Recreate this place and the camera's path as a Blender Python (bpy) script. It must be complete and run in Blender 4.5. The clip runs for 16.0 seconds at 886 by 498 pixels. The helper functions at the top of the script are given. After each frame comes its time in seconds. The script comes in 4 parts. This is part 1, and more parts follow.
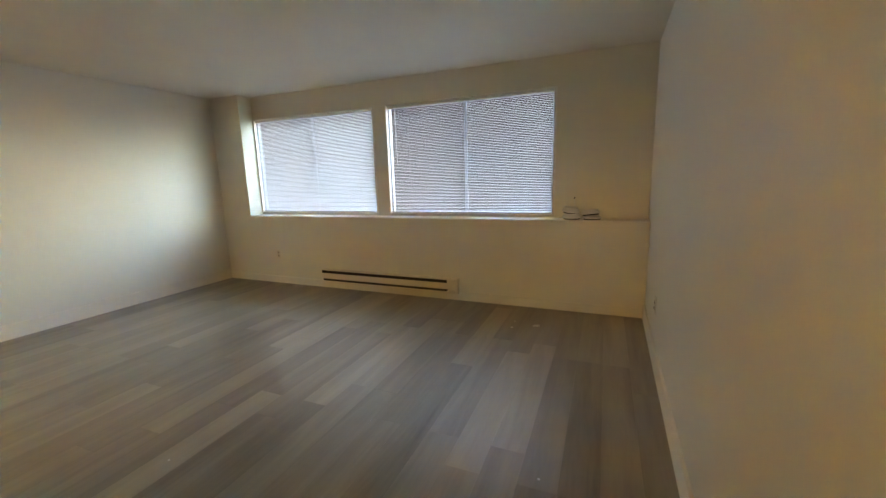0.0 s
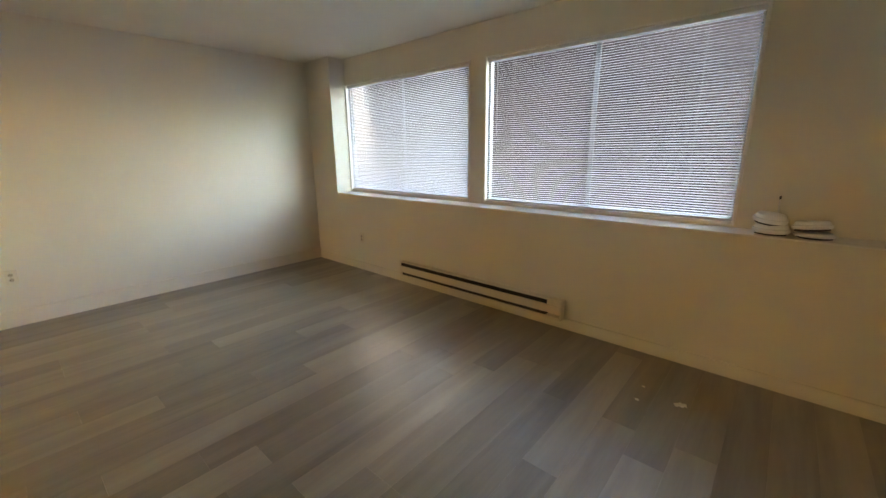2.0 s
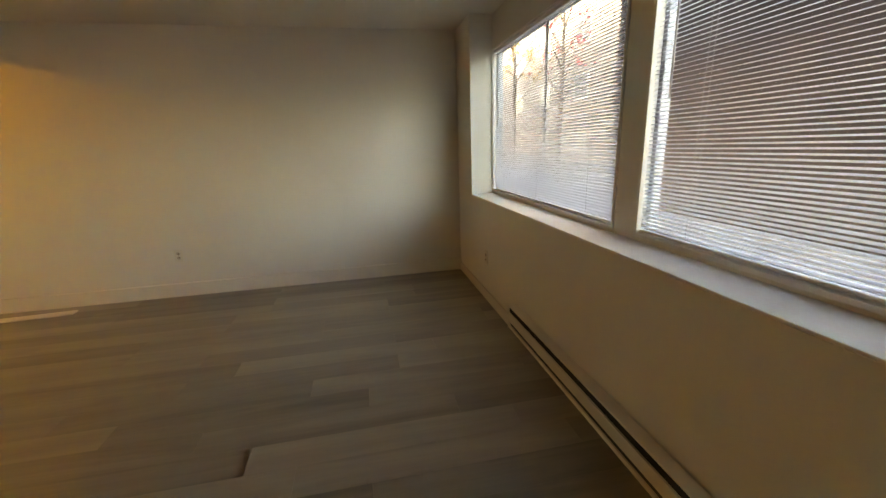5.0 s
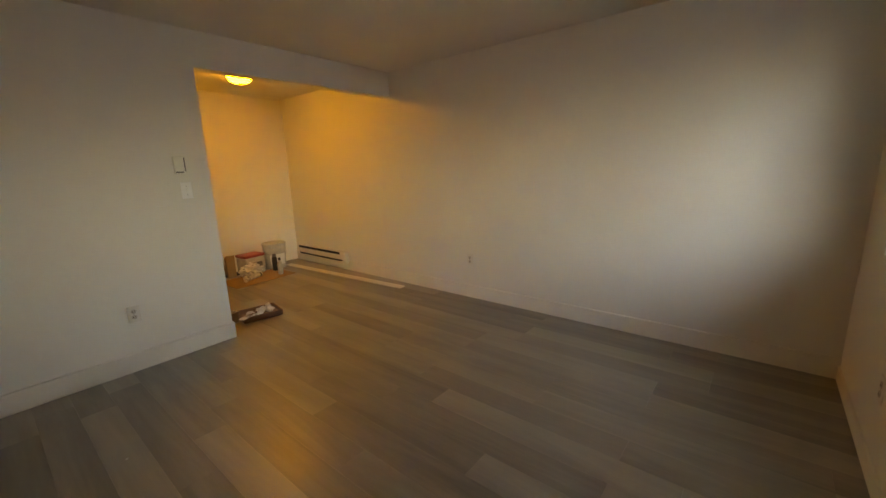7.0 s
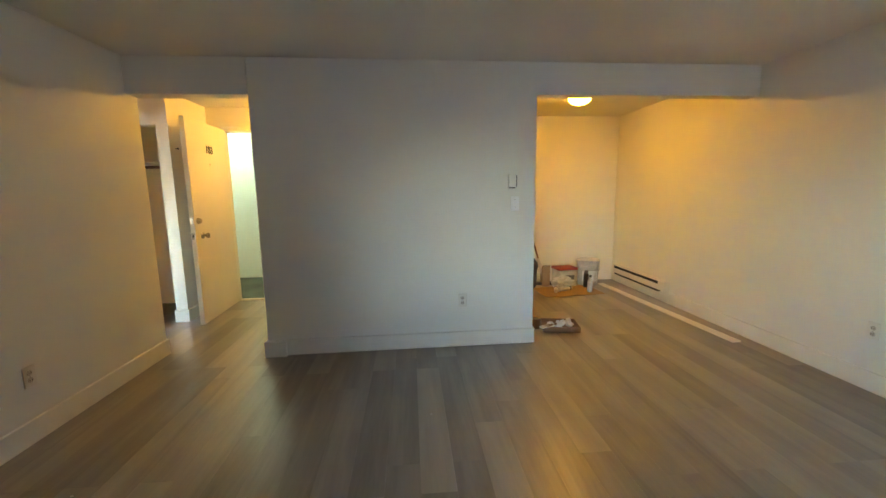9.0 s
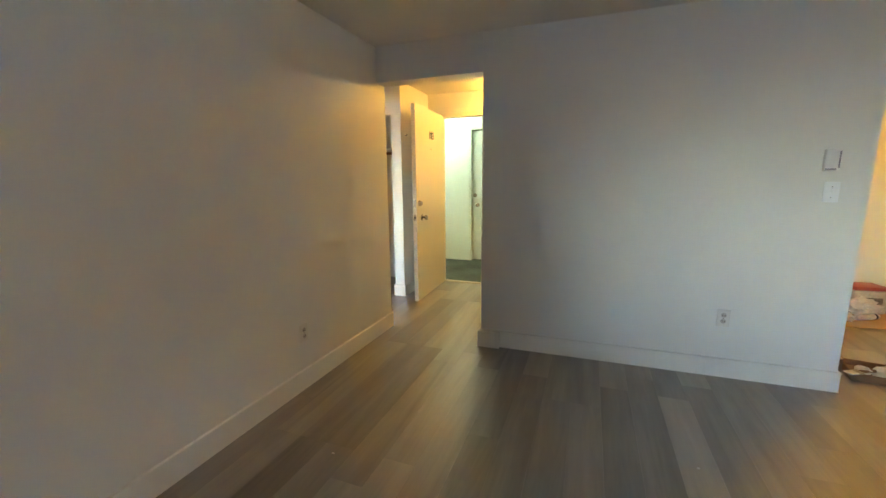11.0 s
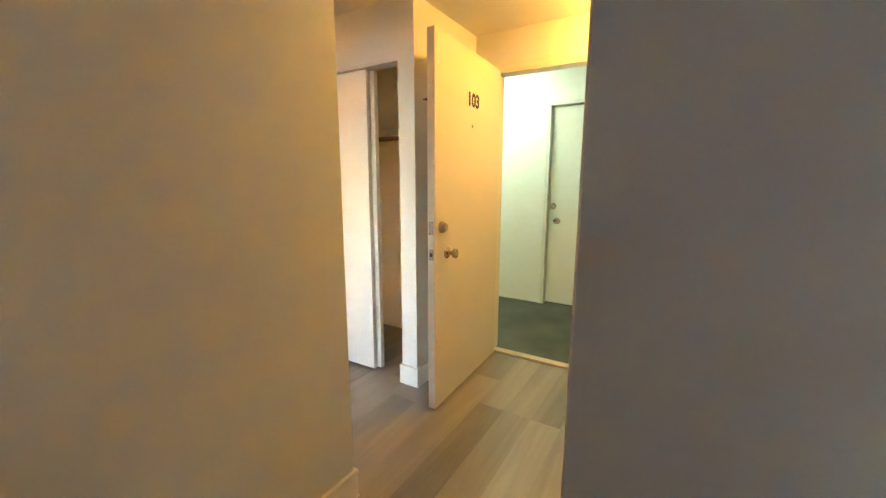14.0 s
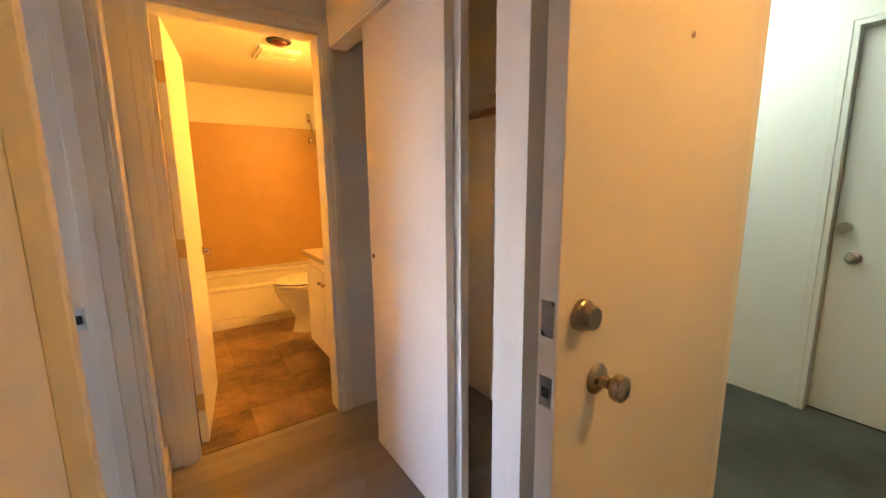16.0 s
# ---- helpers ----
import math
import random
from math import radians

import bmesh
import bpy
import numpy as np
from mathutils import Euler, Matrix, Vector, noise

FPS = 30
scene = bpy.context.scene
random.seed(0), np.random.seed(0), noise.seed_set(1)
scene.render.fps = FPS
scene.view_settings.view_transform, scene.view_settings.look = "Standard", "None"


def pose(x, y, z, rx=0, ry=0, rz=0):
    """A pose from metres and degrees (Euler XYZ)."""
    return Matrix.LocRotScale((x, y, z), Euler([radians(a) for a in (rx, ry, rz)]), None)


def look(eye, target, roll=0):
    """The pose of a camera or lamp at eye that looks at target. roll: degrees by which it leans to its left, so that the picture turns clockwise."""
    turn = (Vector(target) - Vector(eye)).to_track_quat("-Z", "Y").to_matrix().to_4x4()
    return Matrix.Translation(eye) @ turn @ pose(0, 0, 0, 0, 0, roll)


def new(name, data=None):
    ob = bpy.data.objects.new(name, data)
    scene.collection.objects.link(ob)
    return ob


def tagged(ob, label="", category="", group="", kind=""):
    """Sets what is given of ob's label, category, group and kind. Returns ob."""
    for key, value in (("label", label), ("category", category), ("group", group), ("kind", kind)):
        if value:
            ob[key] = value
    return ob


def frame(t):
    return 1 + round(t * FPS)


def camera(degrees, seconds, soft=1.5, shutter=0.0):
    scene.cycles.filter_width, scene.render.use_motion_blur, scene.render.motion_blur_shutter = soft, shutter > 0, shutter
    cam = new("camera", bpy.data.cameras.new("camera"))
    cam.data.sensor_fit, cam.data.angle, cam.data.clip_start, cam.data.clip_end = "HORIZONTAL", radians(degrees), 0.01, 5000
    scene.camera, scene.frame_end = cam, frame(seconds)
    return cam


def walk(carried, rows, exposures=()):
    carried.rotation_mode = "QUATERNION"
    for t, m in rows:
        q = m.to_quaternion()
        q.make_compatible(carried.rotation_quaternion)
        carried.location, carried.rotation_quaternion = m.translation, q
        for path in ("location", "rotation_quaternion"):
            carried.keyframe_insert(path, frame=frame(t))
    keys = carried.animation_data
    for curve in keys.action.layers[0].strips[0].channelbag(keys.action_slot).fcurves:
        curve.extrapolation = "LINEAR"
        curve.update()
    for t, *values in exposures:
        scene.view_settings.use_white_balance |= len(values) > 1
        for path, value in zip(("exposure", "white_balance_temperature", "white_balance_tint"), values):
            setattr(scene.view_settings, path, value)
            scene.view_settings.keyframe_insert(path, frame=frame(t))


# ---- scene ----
cam = camera(97.3, 16.0)
PATH = [
    (0, (0.091, 0.033, 1.254), (-0.667, 1.848, 0.894), -1.6),
    (0.5, (0.054, 0.269, 1.225), (-0.801, 2.039, 0.853), -1.3),
    (1, (0.067, 0.561, 1.265), (-0.901, 2.263, 0.859), -1.1),
    (1.5, (-0.025, 0.791, 1.264), (-1.149, 2.386, 0.822), -0.9),
    (2, (-0.156, 1.06, 1.295), (-1.436, 2.519, 0.812), -0.6),
    (2.5, (-0.231, 1.363, 1.297), (-1.669, 2.652, 0.779), -0.7),
    (3, (-0.271, 1.617, 1.383), (-1.808, 2.77, 0.825), -1.3),
    (3.2, (-0.3, 1.734, 1.396), (-1.873, 2.834, 0.834), -1.8),
    (5.3, (-0.766, 2.865, 1.271), (-2.694, 3.029, 0.766), -1.9),
    (5.5, (-0.829, 2.957, 1.276), (-2.765, 2.961, 0.774), -1.8),
    (6, (-0.969, 3.141, 1.323), (-2.87, 2.758, 0.834), -1.4),
    (6.5, (-1.173, 3.206, 1.318), (-2.952, 2.419, 0.856), -1.2),
    (7, (-1.459, 3.226, 1.311), (-2.966, 1.979, 0.895), -1.9),
    (7.5, (-1.689, 3.235, 1.317), (-2.884, 1.677, 0.936), -1.1),
    (8, (-1.783, 3.265, 1.321), (-2.673, 1.505, 0.988), -1.1),
    (8.5, (-1.719, 3.215, 1.316), (-2.252, 1.312, 1.01), -1.2),
    (9, (-1.635, 3.163, 1.307), (-1.793, 1.191, 1.014), -0.8),
    (9.5, (-1.55, 3.133, 1.325), (-1.377, 1.165, 1.015), -0.4),
    (10, (-1.446, 3.102, 1.332), (-1.026, 1.176, 0.993), -0.2),
    (10.2, (-1.395, 3.077, 1.324), (-0.901, 1.17, 0.978), -0.2),
    (12.3, (-0.925, 2.09, 1.258), (-0.1, 0.295, 0.93), -0.5),
    (12.5, (-0.882, 1.92, 1.257), (-0.046, 0.132, 0.932), -0.3),
    (13, (-0.816, 1.596, 1.264), (0.072, -0.164, 0.929), -0.1),
    (13.5, (-0.757, 1.264, 1.288), (0.187, -0.467, 0.952), 0.2),
    (14, (-0.648, 0.925, 1.29), (0.384, -0.755, 0.952), 0.1),
    (14.5, (-0.54, 0.539, 1.285), (0.62, -1.057, 0.961), -0.2),
    (15, (-0.393, 0.272, 1.289), (0.892, -1.228, 0.975), -0.2),
    (15.5, (-0.157, 0.04, 1.3), (1.249, -1.348, 0.986), -0.7),
    (16, (0.02, -0.244, 1.297), (1.649, -1.357, 0.968), -0.6),
]
walk(cam, [(t, look(eye, target, roll)) for t, eye, target, roll in PATH],
     exposures=[(0.0, 6.0, 9000, 4), (2.5, 5.75, 10000, 8), (5.5, 5.1, 12600, 13), (6.8, 5.1, 12600, 18), (7.5, 5.45, 9800, 12), (8.4, 5.65, 8500, 10), (9.5, 5.9, 7000, 4), (12.5, 6.0, 7500, 8), (14.0, 5.9, 7500, 12), (15.0, 5.6, 6600, 22), (15.5, 5.42, 6700, 26), (16.0, 5.25, 6700, 33)])

# ---- world and daylight ----
world = bpy.data.worlds.new("sky")
scene.world = world
world.use_nodes = True
wn, wl = world.node_tree.nodes, world.node_tree.links
sky = wn.new("ShaderNodeTexSky")
sky.sky_type, sky.sun_disc = "NISHITA", False
sky.sun_elevation, sky.sun_rotation = radians(35), radians(170)
sky.air_density, sky.dust_density, sky.ozone_density = 1.0, 2.0, 0.8
wn["Background"].inputs["Strength"].default_value = 0.15
wl.new(sky.outputs["Color"], wn["Background"].inputs["Color"])
sun = new("sun", bpy.data.lights.new("sun", "SUN"))
sun.data.energy, sun.data.angle, sun.data.color = 1.2, radians(10), (1.0, 0.95, 0.88)
sun.matrix_world = look((2.0, -7.3, 8.1), (0, 4, 0))

LAMP_NOOK, LAMP_HALL, LAMP_BATH, LAMP_CORRIDOR = 2.2, 1.75, 7.6, 0.41

# ---- materials ----


def material(name, color, rough=0.6, metal=0.0, vary=0.06, scale=3.0, fine=60.0, bump=0.1, depth=0.002,
             emit=None, strength=0.0, translucent=0.0, coords="Object", pieces=0.0):
    """A painted or plain surface, with broad stains, fine grain and relief."""
    m = bpy.data.materials.new(name)
    m.use_nodes = True
    n, l = m.node_tree.nodes, m.node_tree.links
    b = n["Principled BSDF"]
    tex = n.new("ShaderNodeNewGeometry") if coords == "Position" else n.new("ShaderNodeTexCoord")
    big, small = n.new("ShaderNodeTexNoise"), n.new("ShaderNodeTexNoise")
    big.inputs["Scale"].default_value, big.inputs["Detail"].default_value = scale, 4
    small.inputs["Scale"].default_value, small.inputs["Detail"].default_value = fine, 3
    for k in (big, small):
        l.new(tex.outputs[coords], k.inputs["Vector"])
    ramp = n.new("ShaderNodeValToRGB")
    lo, hi = 1 - vary * 1.6, 1 + vary
    ramp.color_ramp.elements[0].position, ramp.color_ramp.elements[1].position = 0.3, 0.7
    ramp.color_ramp.elements[0].color = (*[min(1, c * lo) for c in color], 1)
    ramp.color_ramp.elements[1].color = (*[min(1, c * hi) for c in color], 1)
    mix = n.new("ShaderNodeMath")
    mix.operation, mix.inputs[1].default_value = "MULTIPLY_ADD", 0.7
    part_b = n.new("ShaderNodeMath")
    part_b.operation, part_b.inputs[1].default_value = "MULTIPLY", 0.3
    l.new(small.outputs["Fac"], part_b.inputs[0])
    l.new(big.outputs["Fac"], mix.inputs[0])
    l.new(part_b.outputs[0], mix.inputs[2])
    if pieces:
        info, piece = n.new("ShaderNodeObjectInfo"), n.new("ShaderNodeMath")
        piece.operation, piece.inputs[1].default_value, piece.inputs[2].default_value = "MULTIPLY_ADD", pieces, -pieces / 2
        both = n.new("ShaderNodeMath")
        l.new(info.outputs["Random"], piece.inputs[0])
        l.new(piece.outputs[0], both.inputs[0])
        l.new(mix.outputs[0], both.inputs[1])
        l.new(both.outputs[0], ramp.inputs["Fac"])
    else:
        l.new(mix.outputs[0], ramp.inputs["Fac"])
    l.new(ramp.outputs["Color"], b.inputs["Base Color"])
    rr = n.new("ShaderNodeMapRange")
    rr.inputs["To Min"].default_value, rr.inputs["To Max"].default_value = max(0.02, rough - 0.08), min(1, rough + 0.08)
    l.new(big.outputs["Fac"], rr.inputs["Value"])
    l.new(rr.outputs[0], b.inputs["Roughness"])
    b.inputs["Metallic"].default_value = metal
    if bump:
        bp = n.new("ShaderNodeBump")
        bp.inputs["Strength"].default_value, bp.inputs["Distance"].default_value = bump, depth
        l.new(small.outputs["Fac"], bp.inputs["Height"])
        l.new(bp.outputs[0], b.inputs["Normal"])
    if emit:
        b.inputs["Emission Color"].default_value, b.inputs["Emission Strength"].default_value = (*emit, 1), strength
    if translucent:
        tr, ms = n.new("ShaderNodeBsdfTranslucent"), n.new("ShaderNodeMixShader")
        tr.inputs["Color"].default_value, ms.inputs[0].default_value = (*color, 1), translucent
        l.new(b.outputs[0], ms.inputs[1])
        l.new(tr.outputs[0], ms.inputs[2])
        l.new(ms.outputs[0], n["Material Output"].inputs["Surface"])
    return m


def plank_material(name, dark, light, along="Y"):
    """Vinyl planks: a tone for each plank, long grain, cathedral streaks and scuffs."""
    m = bpy.data.materials.new(name)
    m.use_nodes = True
    n, l = m.node_tree.nodes, m.node_tree.links
    b = n["Principled BSDF"]
    geo, info = n.new("ShaderNodeNewGeometry"), n.new("ShaderNodeObjectInfo")
    shift = n.new("ShaderNodeVectorMath")
    shift.operation = "MULTIPLY_ADD"
    comb = n.new("ShaderNodeCombineXYZ")
    ten = n.new("ShaderNodeMath")
    ten.operation, ten.inputs[1].default_value = "MULTIPLY", 37.0
    l.new(info.outputs["Random"], ten.inputs[0])
    for k in range(3):
        l.new(ten.outputs[0], comb.inputs[k])
    shift.inputs[1].default_value = (1, 1, 1)
    l.new(geo.outputs["Position"], shift.inputs[0])
    l.new(comb.outputs[0], shift.inputs[2])
    mp = n.new("ShaderNodeMapping")
    mp.inputs["Scale"].default_value = (1, 0.09, 1) if along == "Y" else (0.09, 1, 1)
    l.new(shift.outputs[0], mp.inputs["Vector"])
    grain, streak, wear = (n.new("ShaderNodeTexNoise") for _ in range(3))
    grain.inputs["Scale"].default_value, grain.inputs["Detail"].default_value = 70, 5
    streak.inputs["Scale"].default_value, streak.inputs["Detail"].default_value, streak.inputs["Distortion"].default_value = 7, 5, 1.2
    wear.inputs["Scale"].default_value, wear.inputs["Detail"].default_value = 1.7, 5
    l.new(mp.outputs[0], grain.inputs["Vector"])
    l.new(mp.outputs[0], streak.inputs["Vector"])
    l.new(geo.outputs["Position"], wear.inputs["Vector"])

    def times(a, f):
        k = n.new("ShaderNodeMath")
        k.operation, k.inputs[1].default_value = "MULTIPLY", f
        l.new(a, k.inputs[0])
        return k.outputs[0]

    def plus(a, c):
        k = n.new("ShaderNodeMath")
        k.operation = "ADD"
        l.new(a, k.inputs[0])
        l.new(c, k.inputs[1])
        return k.outputs[0]

    tone = plus(plus(times(info.outputs["Random"], 0.30), plus(times(streak.outputs["Fac"], 0.54), times(wear.outputs["Fac"], 0.24))), times(grain.outputs["Fac"], 0.14))
    ramp = n.new("ShaderNodeValToRGB")
    ramp.color_ramp.elements[0].position, ramp.color_ramp.elements[1].position = 0.30, 0.88
    ramp.color_ramp.elements[0].color, ramp.color_ramp.elements[1].color = (*dark, 1), (*light, 1)
    l.new(tone, ramp.inputs["Fac"])
    l.new(ramp.outputs["Color"], b.inputs["Base Color"])
    rr = n.new("ShaderNodeMapRange")
    rr.inputs["To Min"].default_value, rr.inputs["To Max"].default_value = 0.38, 0.52
    l.new(wear.outputs["Fac"], rr.inputs["Value"])
    l.new(rr.outputs[0], b.inputs["Roughness"])
    b.inputs["Specular IOR Level"].default_value = 0.7
    b.inputs["Coat Weight"].default_value, b.inputs["Coat Roughness"].default_value, b.inputs["Coat IOR"].default_value = 0.6, 0.31, 1.6
    bp = n.new("ShaderNodeBump")
    bp.inputs["Strength"].default_value, bp.inputs["Distance"].default_value = 0.12, 0.002
    l.new(plus(grain.outputs["Fac"], streak.outputs["Fac"]), bp.inputs["Height"])
    l.new(bp.outputs[0], b.inputs["Normal"])
    return m


PAINT = material("wall_paint", (0.78, 0.762, 0.69), 0.46, vary=0.025, scale=1.3, fine=170, bump=0.12, depth=0.0012)
CEIL = material("ceiling_paint", (0.76, 0.742, 0.68), 0.8, vary=0.03, scale=1.1, fine=110, bump=0.3, depth=0.003)
TRIM = material("trim_paint", (0.80, 0.775, 0.69), 0.38, vary=0.03, scale=4, fine=90, bump=0.05)
# Sill is painted like the walls; its daylight brightness is put into this colour.
SILLP = material("lightened_sill_paint", (0.85, 0.845, 0.82), 0.35, vary=0.05, scale=6, fine=80, bump=0.06)
DOORP = material("door_paint", (0.76, 0.71, 0.60), 0.42, vary=0.03, scale=2.2, fine=120, bump=0.06)
PLANK = plank_material("vinyl_plank", (0.090, 0.079, 0.062), (0.350, 0.309, 0.248))
CORE = material("subfloor", (0.06, 0.055, 0.05), 0.8)
HEATER = material("heater_enamel", (0.76, 0.72, 0.64), 0.35, vary=0.03, bump=0.03)
# Near-black stand-in for the shade inside slots, holes and gaps.
BLACK = material("gap_shade_black", (0.012, 0.012, 0.012), 0.7, vary=0.1)
# Real dark plastic, and painted shade in the heater, toilet, vanity and cover gaps.
DARK = material("dark_plastic_and_shade", (0.03, 0.028, 0.027), 0.5, vary=0.2)
SLAT = material("slat_vinyl", (0.87, 0.89, 0.93), 0.4, vary=0.02, scale=3, bump=0.0, translucent=0.62)
VINYLW = material("white_vinyl", (0.78, 0.80, 0.82), 0.35, vary=0.02, bump=0.02)
OUTLETM = material("outlet_plastic", (0.74, 0.71, 0.62), 0.4, vary=0.03, bump=0.0)
SOCKET = material("socket_plastic", (0.52, 0.47, 0.39), 0.4, vary=0.03, bump=0.0)
CORD = material("blind_cord", (0.50, 0.51, 0.54), 0.7, vary=0.05)
NICKEL = material("aged_nickel", (0.42, 0.37, 0.30), 0.28, metal=1.0, vary=0.12, scale=20, bump=0.04)
CHROME = material("chrome", (0.62, 0.60, 0.57), 0.15, metal=1.0, vary=0.06, bump=0.0)
BRASS = material("brass", (0.55, 0.40, 0.18), 0.3, metal=1.0, vary=0.1)
PLATE = material("plate_plastic", (0.86, 0.86, 0.84), 0.35, vary=0.02, bump=0.0)
CARPET = material("carpet", (0.085, 0.105, 0.085), 0.95, vary=0.35, scale=2.5, fine=420, bump=0.8, depth=0.006)
CORRP = material("corridor_paint", (0.74, 0.79, 0.72), 0.55, vary=0.025, scale=1.5, fine=130, bump=0.12)
THRESH = material("threshold_wood", (0.62, 0.52, 0.36), 0.4, vary=0.12, scale=8)
SURROUND = material("tub_surround", (0.52, 0.34, 0.13), 0.35, vary=0.05, scale=3, fine=30, bump=0.03)
PORCELAIN = material("porcelain", (0.82, 0.80, 0.75), 0.12, vary=0.02, bump=0.0)
BTILE = material("bath_vinyl", (0.25, 0.165, 0.09), 0.40, vary=0.42, scale=5, fine=26, bump=0.12, coords="Position", pieces=0.22)
COUNTER = material("laminate_counter", (0.36, 0.29, 0.21), 0.35, vary=0.12, scale=14)
CARD = material("cardboard", (0.36, 0.25, 0.13), 0.85, vary=0.12, scale=5, fine=90, bump=0.15)
BUCKET = material("bucket_plastic", (0.58, 0.56, 0.50), 0.45, vary=0.2, scale=7)
BULB = material("red_bulb_glass", (0.06, 0.008, 0.006), 0.3, vary=0.1)
RED = material("red_plastic", (0.34, 0.07, 0.05), 0.45, vary=0.1)
LABELP = material("label_grey", (0.18, 0.17, 0.17), 0.6, vary=0.3, scale=30)
RAG = material("white_rag", (0.72, 0.70, 0.66), 0.9, vary=0.12, scale=25, bump=0.4, depth=0.004)
WOODB = material("brown_wood", (0.20, 0.11, 0.05), 0.5, vary=0.2, scale=9)
ROD = material("dark_rod", (0.16, 0.07, 0.03), 0.5, vary=0.15, scale=12)
GLOW = material("dome_glass", (0.9, 0.8, 0.6), 0.3, vary=0.0, bump=0.0, emit=(1.0, 0.48, 0.042), strength=LAMP_NOOK)
GLOWH = material("hall_dome_glass", (0.9, 0.8, 0.6), 0.3, vary=0.0, bump=0.0, emit=(1.0, 0.52, 0.11), strength=LAMP_HALL)
GLOWB = material("bath_tube_glass", (0.9, 0.8, 0.6), 0.3, vary=0.0, bump=0.0, emit=(1.0, 0.45, 0.055), strength=LAMP_BATH)
GLOWC = material("corridor_diffuser", (0.9, 0.95, 0.9), 0.3, vary=0.0, bump=0.0, emit=(0.80, 1.0, 0.84), strength=LAMP_CORRIDOR)
BRICKW = material("neighbour_siding", (0.030, 0.023, 0.028), 0.85, vary=0.45, scale=0.7, fine=18, bump=0.3, depth=0.02)
PALE = material("pale_render", (0.20, 0.193, 0.19), 0.9, vary=0.12, scale=0.5, fine=25)
STUCCO = material("neighbour_stucco", (0.22, 0.20, 0.18), 0.9, vary=0.15, scale=1.0, fine=25)
ROOFM = material("neighbour_roof", (0.08, 0.075, 0.075), 0.9, vary=0.2)
# Ground colour raised to bounce light up onto the slats' undersides.
GROUNDM = material("bounce_ground", (0.27, 0.26, 0.25), 0.95, vary=0.2, scale=1.5, fine=30)
BARK = material("bark", (0.12, 0.085, 0.06), 0.9, vary=0.3, scale=12, bump=0.5, depth=0.01)
REDLEAF = material("red_leaf", (0.45, 0.05, 0.06), 0.6, vary=0.3, scale=4, bump=0.0, translucent=0.4)
LEAF = material("yellow_leaf", (0.50, 0.32, 0.05), 0.6, vary=0.3, scale=4, bump=0.0, translucent=0.4)
PANE = material("far_glass", (0.10, 0.12, 0.15), 0.08, vary=0.1, bump=0.0)
FRAMEM = material("grey_window_frame", (0.34, 0.36, 0.40), 0.4, vary=0.05, bump=0.02)
GLASS = bpy.data.materials.new("window_glass")
GLASS.use_nodes = True
GLASS.node_tree.nodes["Principled BSDF"].inputs["Transmission Weight"].default_value = 1.0
GLASS.node_tree.nodes["Principled BSDF"].inputs["Roughness"].default_value = 0.0
GLASS.node_tree.nodes["Principled BSDF"].inputs["IOR"].default_value = 1.05

# ---- mesh helpers ----


def box(bm, x0, x1, y0, y1, z0, z1, bevel=0.0, seg=1):
    r = bmesh.ops.create_cube(bm, size=1.0, matrix=Matrix.LocRotScale(
        ((x0 + x1) / 2, (y0 + y1) / 2, (z0 + z1) / 2), None, (abs(x1 - x0), abs(y1 - y0), abs(z1 - z0))))
    if bevel:
        edges = list({e for v in r["verts"] for e in v.link_edges})
        bmesh.ops.bevel(bm, geom=edges, offset=bevel, segments=seg, affect="EDGES", profile=0.5)
    return bm


def prism(bm, plan, z0, z1):
    """An upright block on a many-cornered plan."""
    low, high = ([bm.verts.new((x, y, z)) for x, y in plan] for z in (z0, z1))
    bm.faces.new(low)
    bm.faces.new(high)
    for k in range(len(plan)):
        j = (k + 1) % len(plan)
        bm.faces.new((low[k], low[j], high[j], high[k]))
    return bm


def tube(bm, p, q, r0, r1=None, n=20, caps=True):
    p, q = Vector(p), Vector(q)
    m = Matrix.Translation((p + q) / 2) @ (q - p).to_track_quat("Z", "Y").to_matrix().to_4x4()
    bmesh.ops.create_cone(bm, cap_ends=caps, segments=n, radius1=r0, radius2=r0 if r1 is None else r1, depth=(q - p).length, matrix=m)
    return bm


def lathe(bm, profile, at=(0, 0, 0), axis="Z", n=28):
    """A turned shape: (radius, height) pairs round an axis through at."""
    turn = {"Z": Matrix.Identity(4), "-Z": pose(0, 0, 0, 180), "-X": pose(0, 0, 0, 0, -90), "X": pose(0, 0, 0, 0, 90),
            "Y": pose(0, 0, 0, -90), "-Y": pose(0, 0, 0, 90)}[axis]
    m = Matrix.Translation(at) @ turn
    rings = []
    for r, h in profile:
        rings.append([bm.verts.new(m @ Vector((max(r, 1e-4) * math.cos(2 * math.pi * k / n), max(r, 1e-4) * math.sin(2 * math.pi * k / n), h))) for k in range(n)])
    for a, b in zip(rings, rings[1:]):
        for k in range(n):
            bm.faces.new((a[k], a[(k + 1) % n], b[(k + 1) % n], b[k]))
    bm.faces.new(list(reversed(rings[0])))
    bm.faces.new(rings[-1])
    return bm


def mesh_of(name, bm, mat, smooth=False):
    me = bpy.data.meshes.new(name)
    bmesh.ops.recalc_face_normals(bm, faces=bm.faces[:])
    bm.to_mesh(me)
    bm.free()
    me.materials.append(mat)
    if smooth:
        for p in me.polygons:
            p.use_smooth = True
        me.set_sharp_from_angle(angle=radians(35))
    return me


def part(name, bm, mat, parent=None, label="", smooth=False):
    ob = new(name, mesh_of(name, bm, mat, smooth))
    if parent is not None:
        ob.parent = parent
    if label:
        ob["label"] = label
    return ob


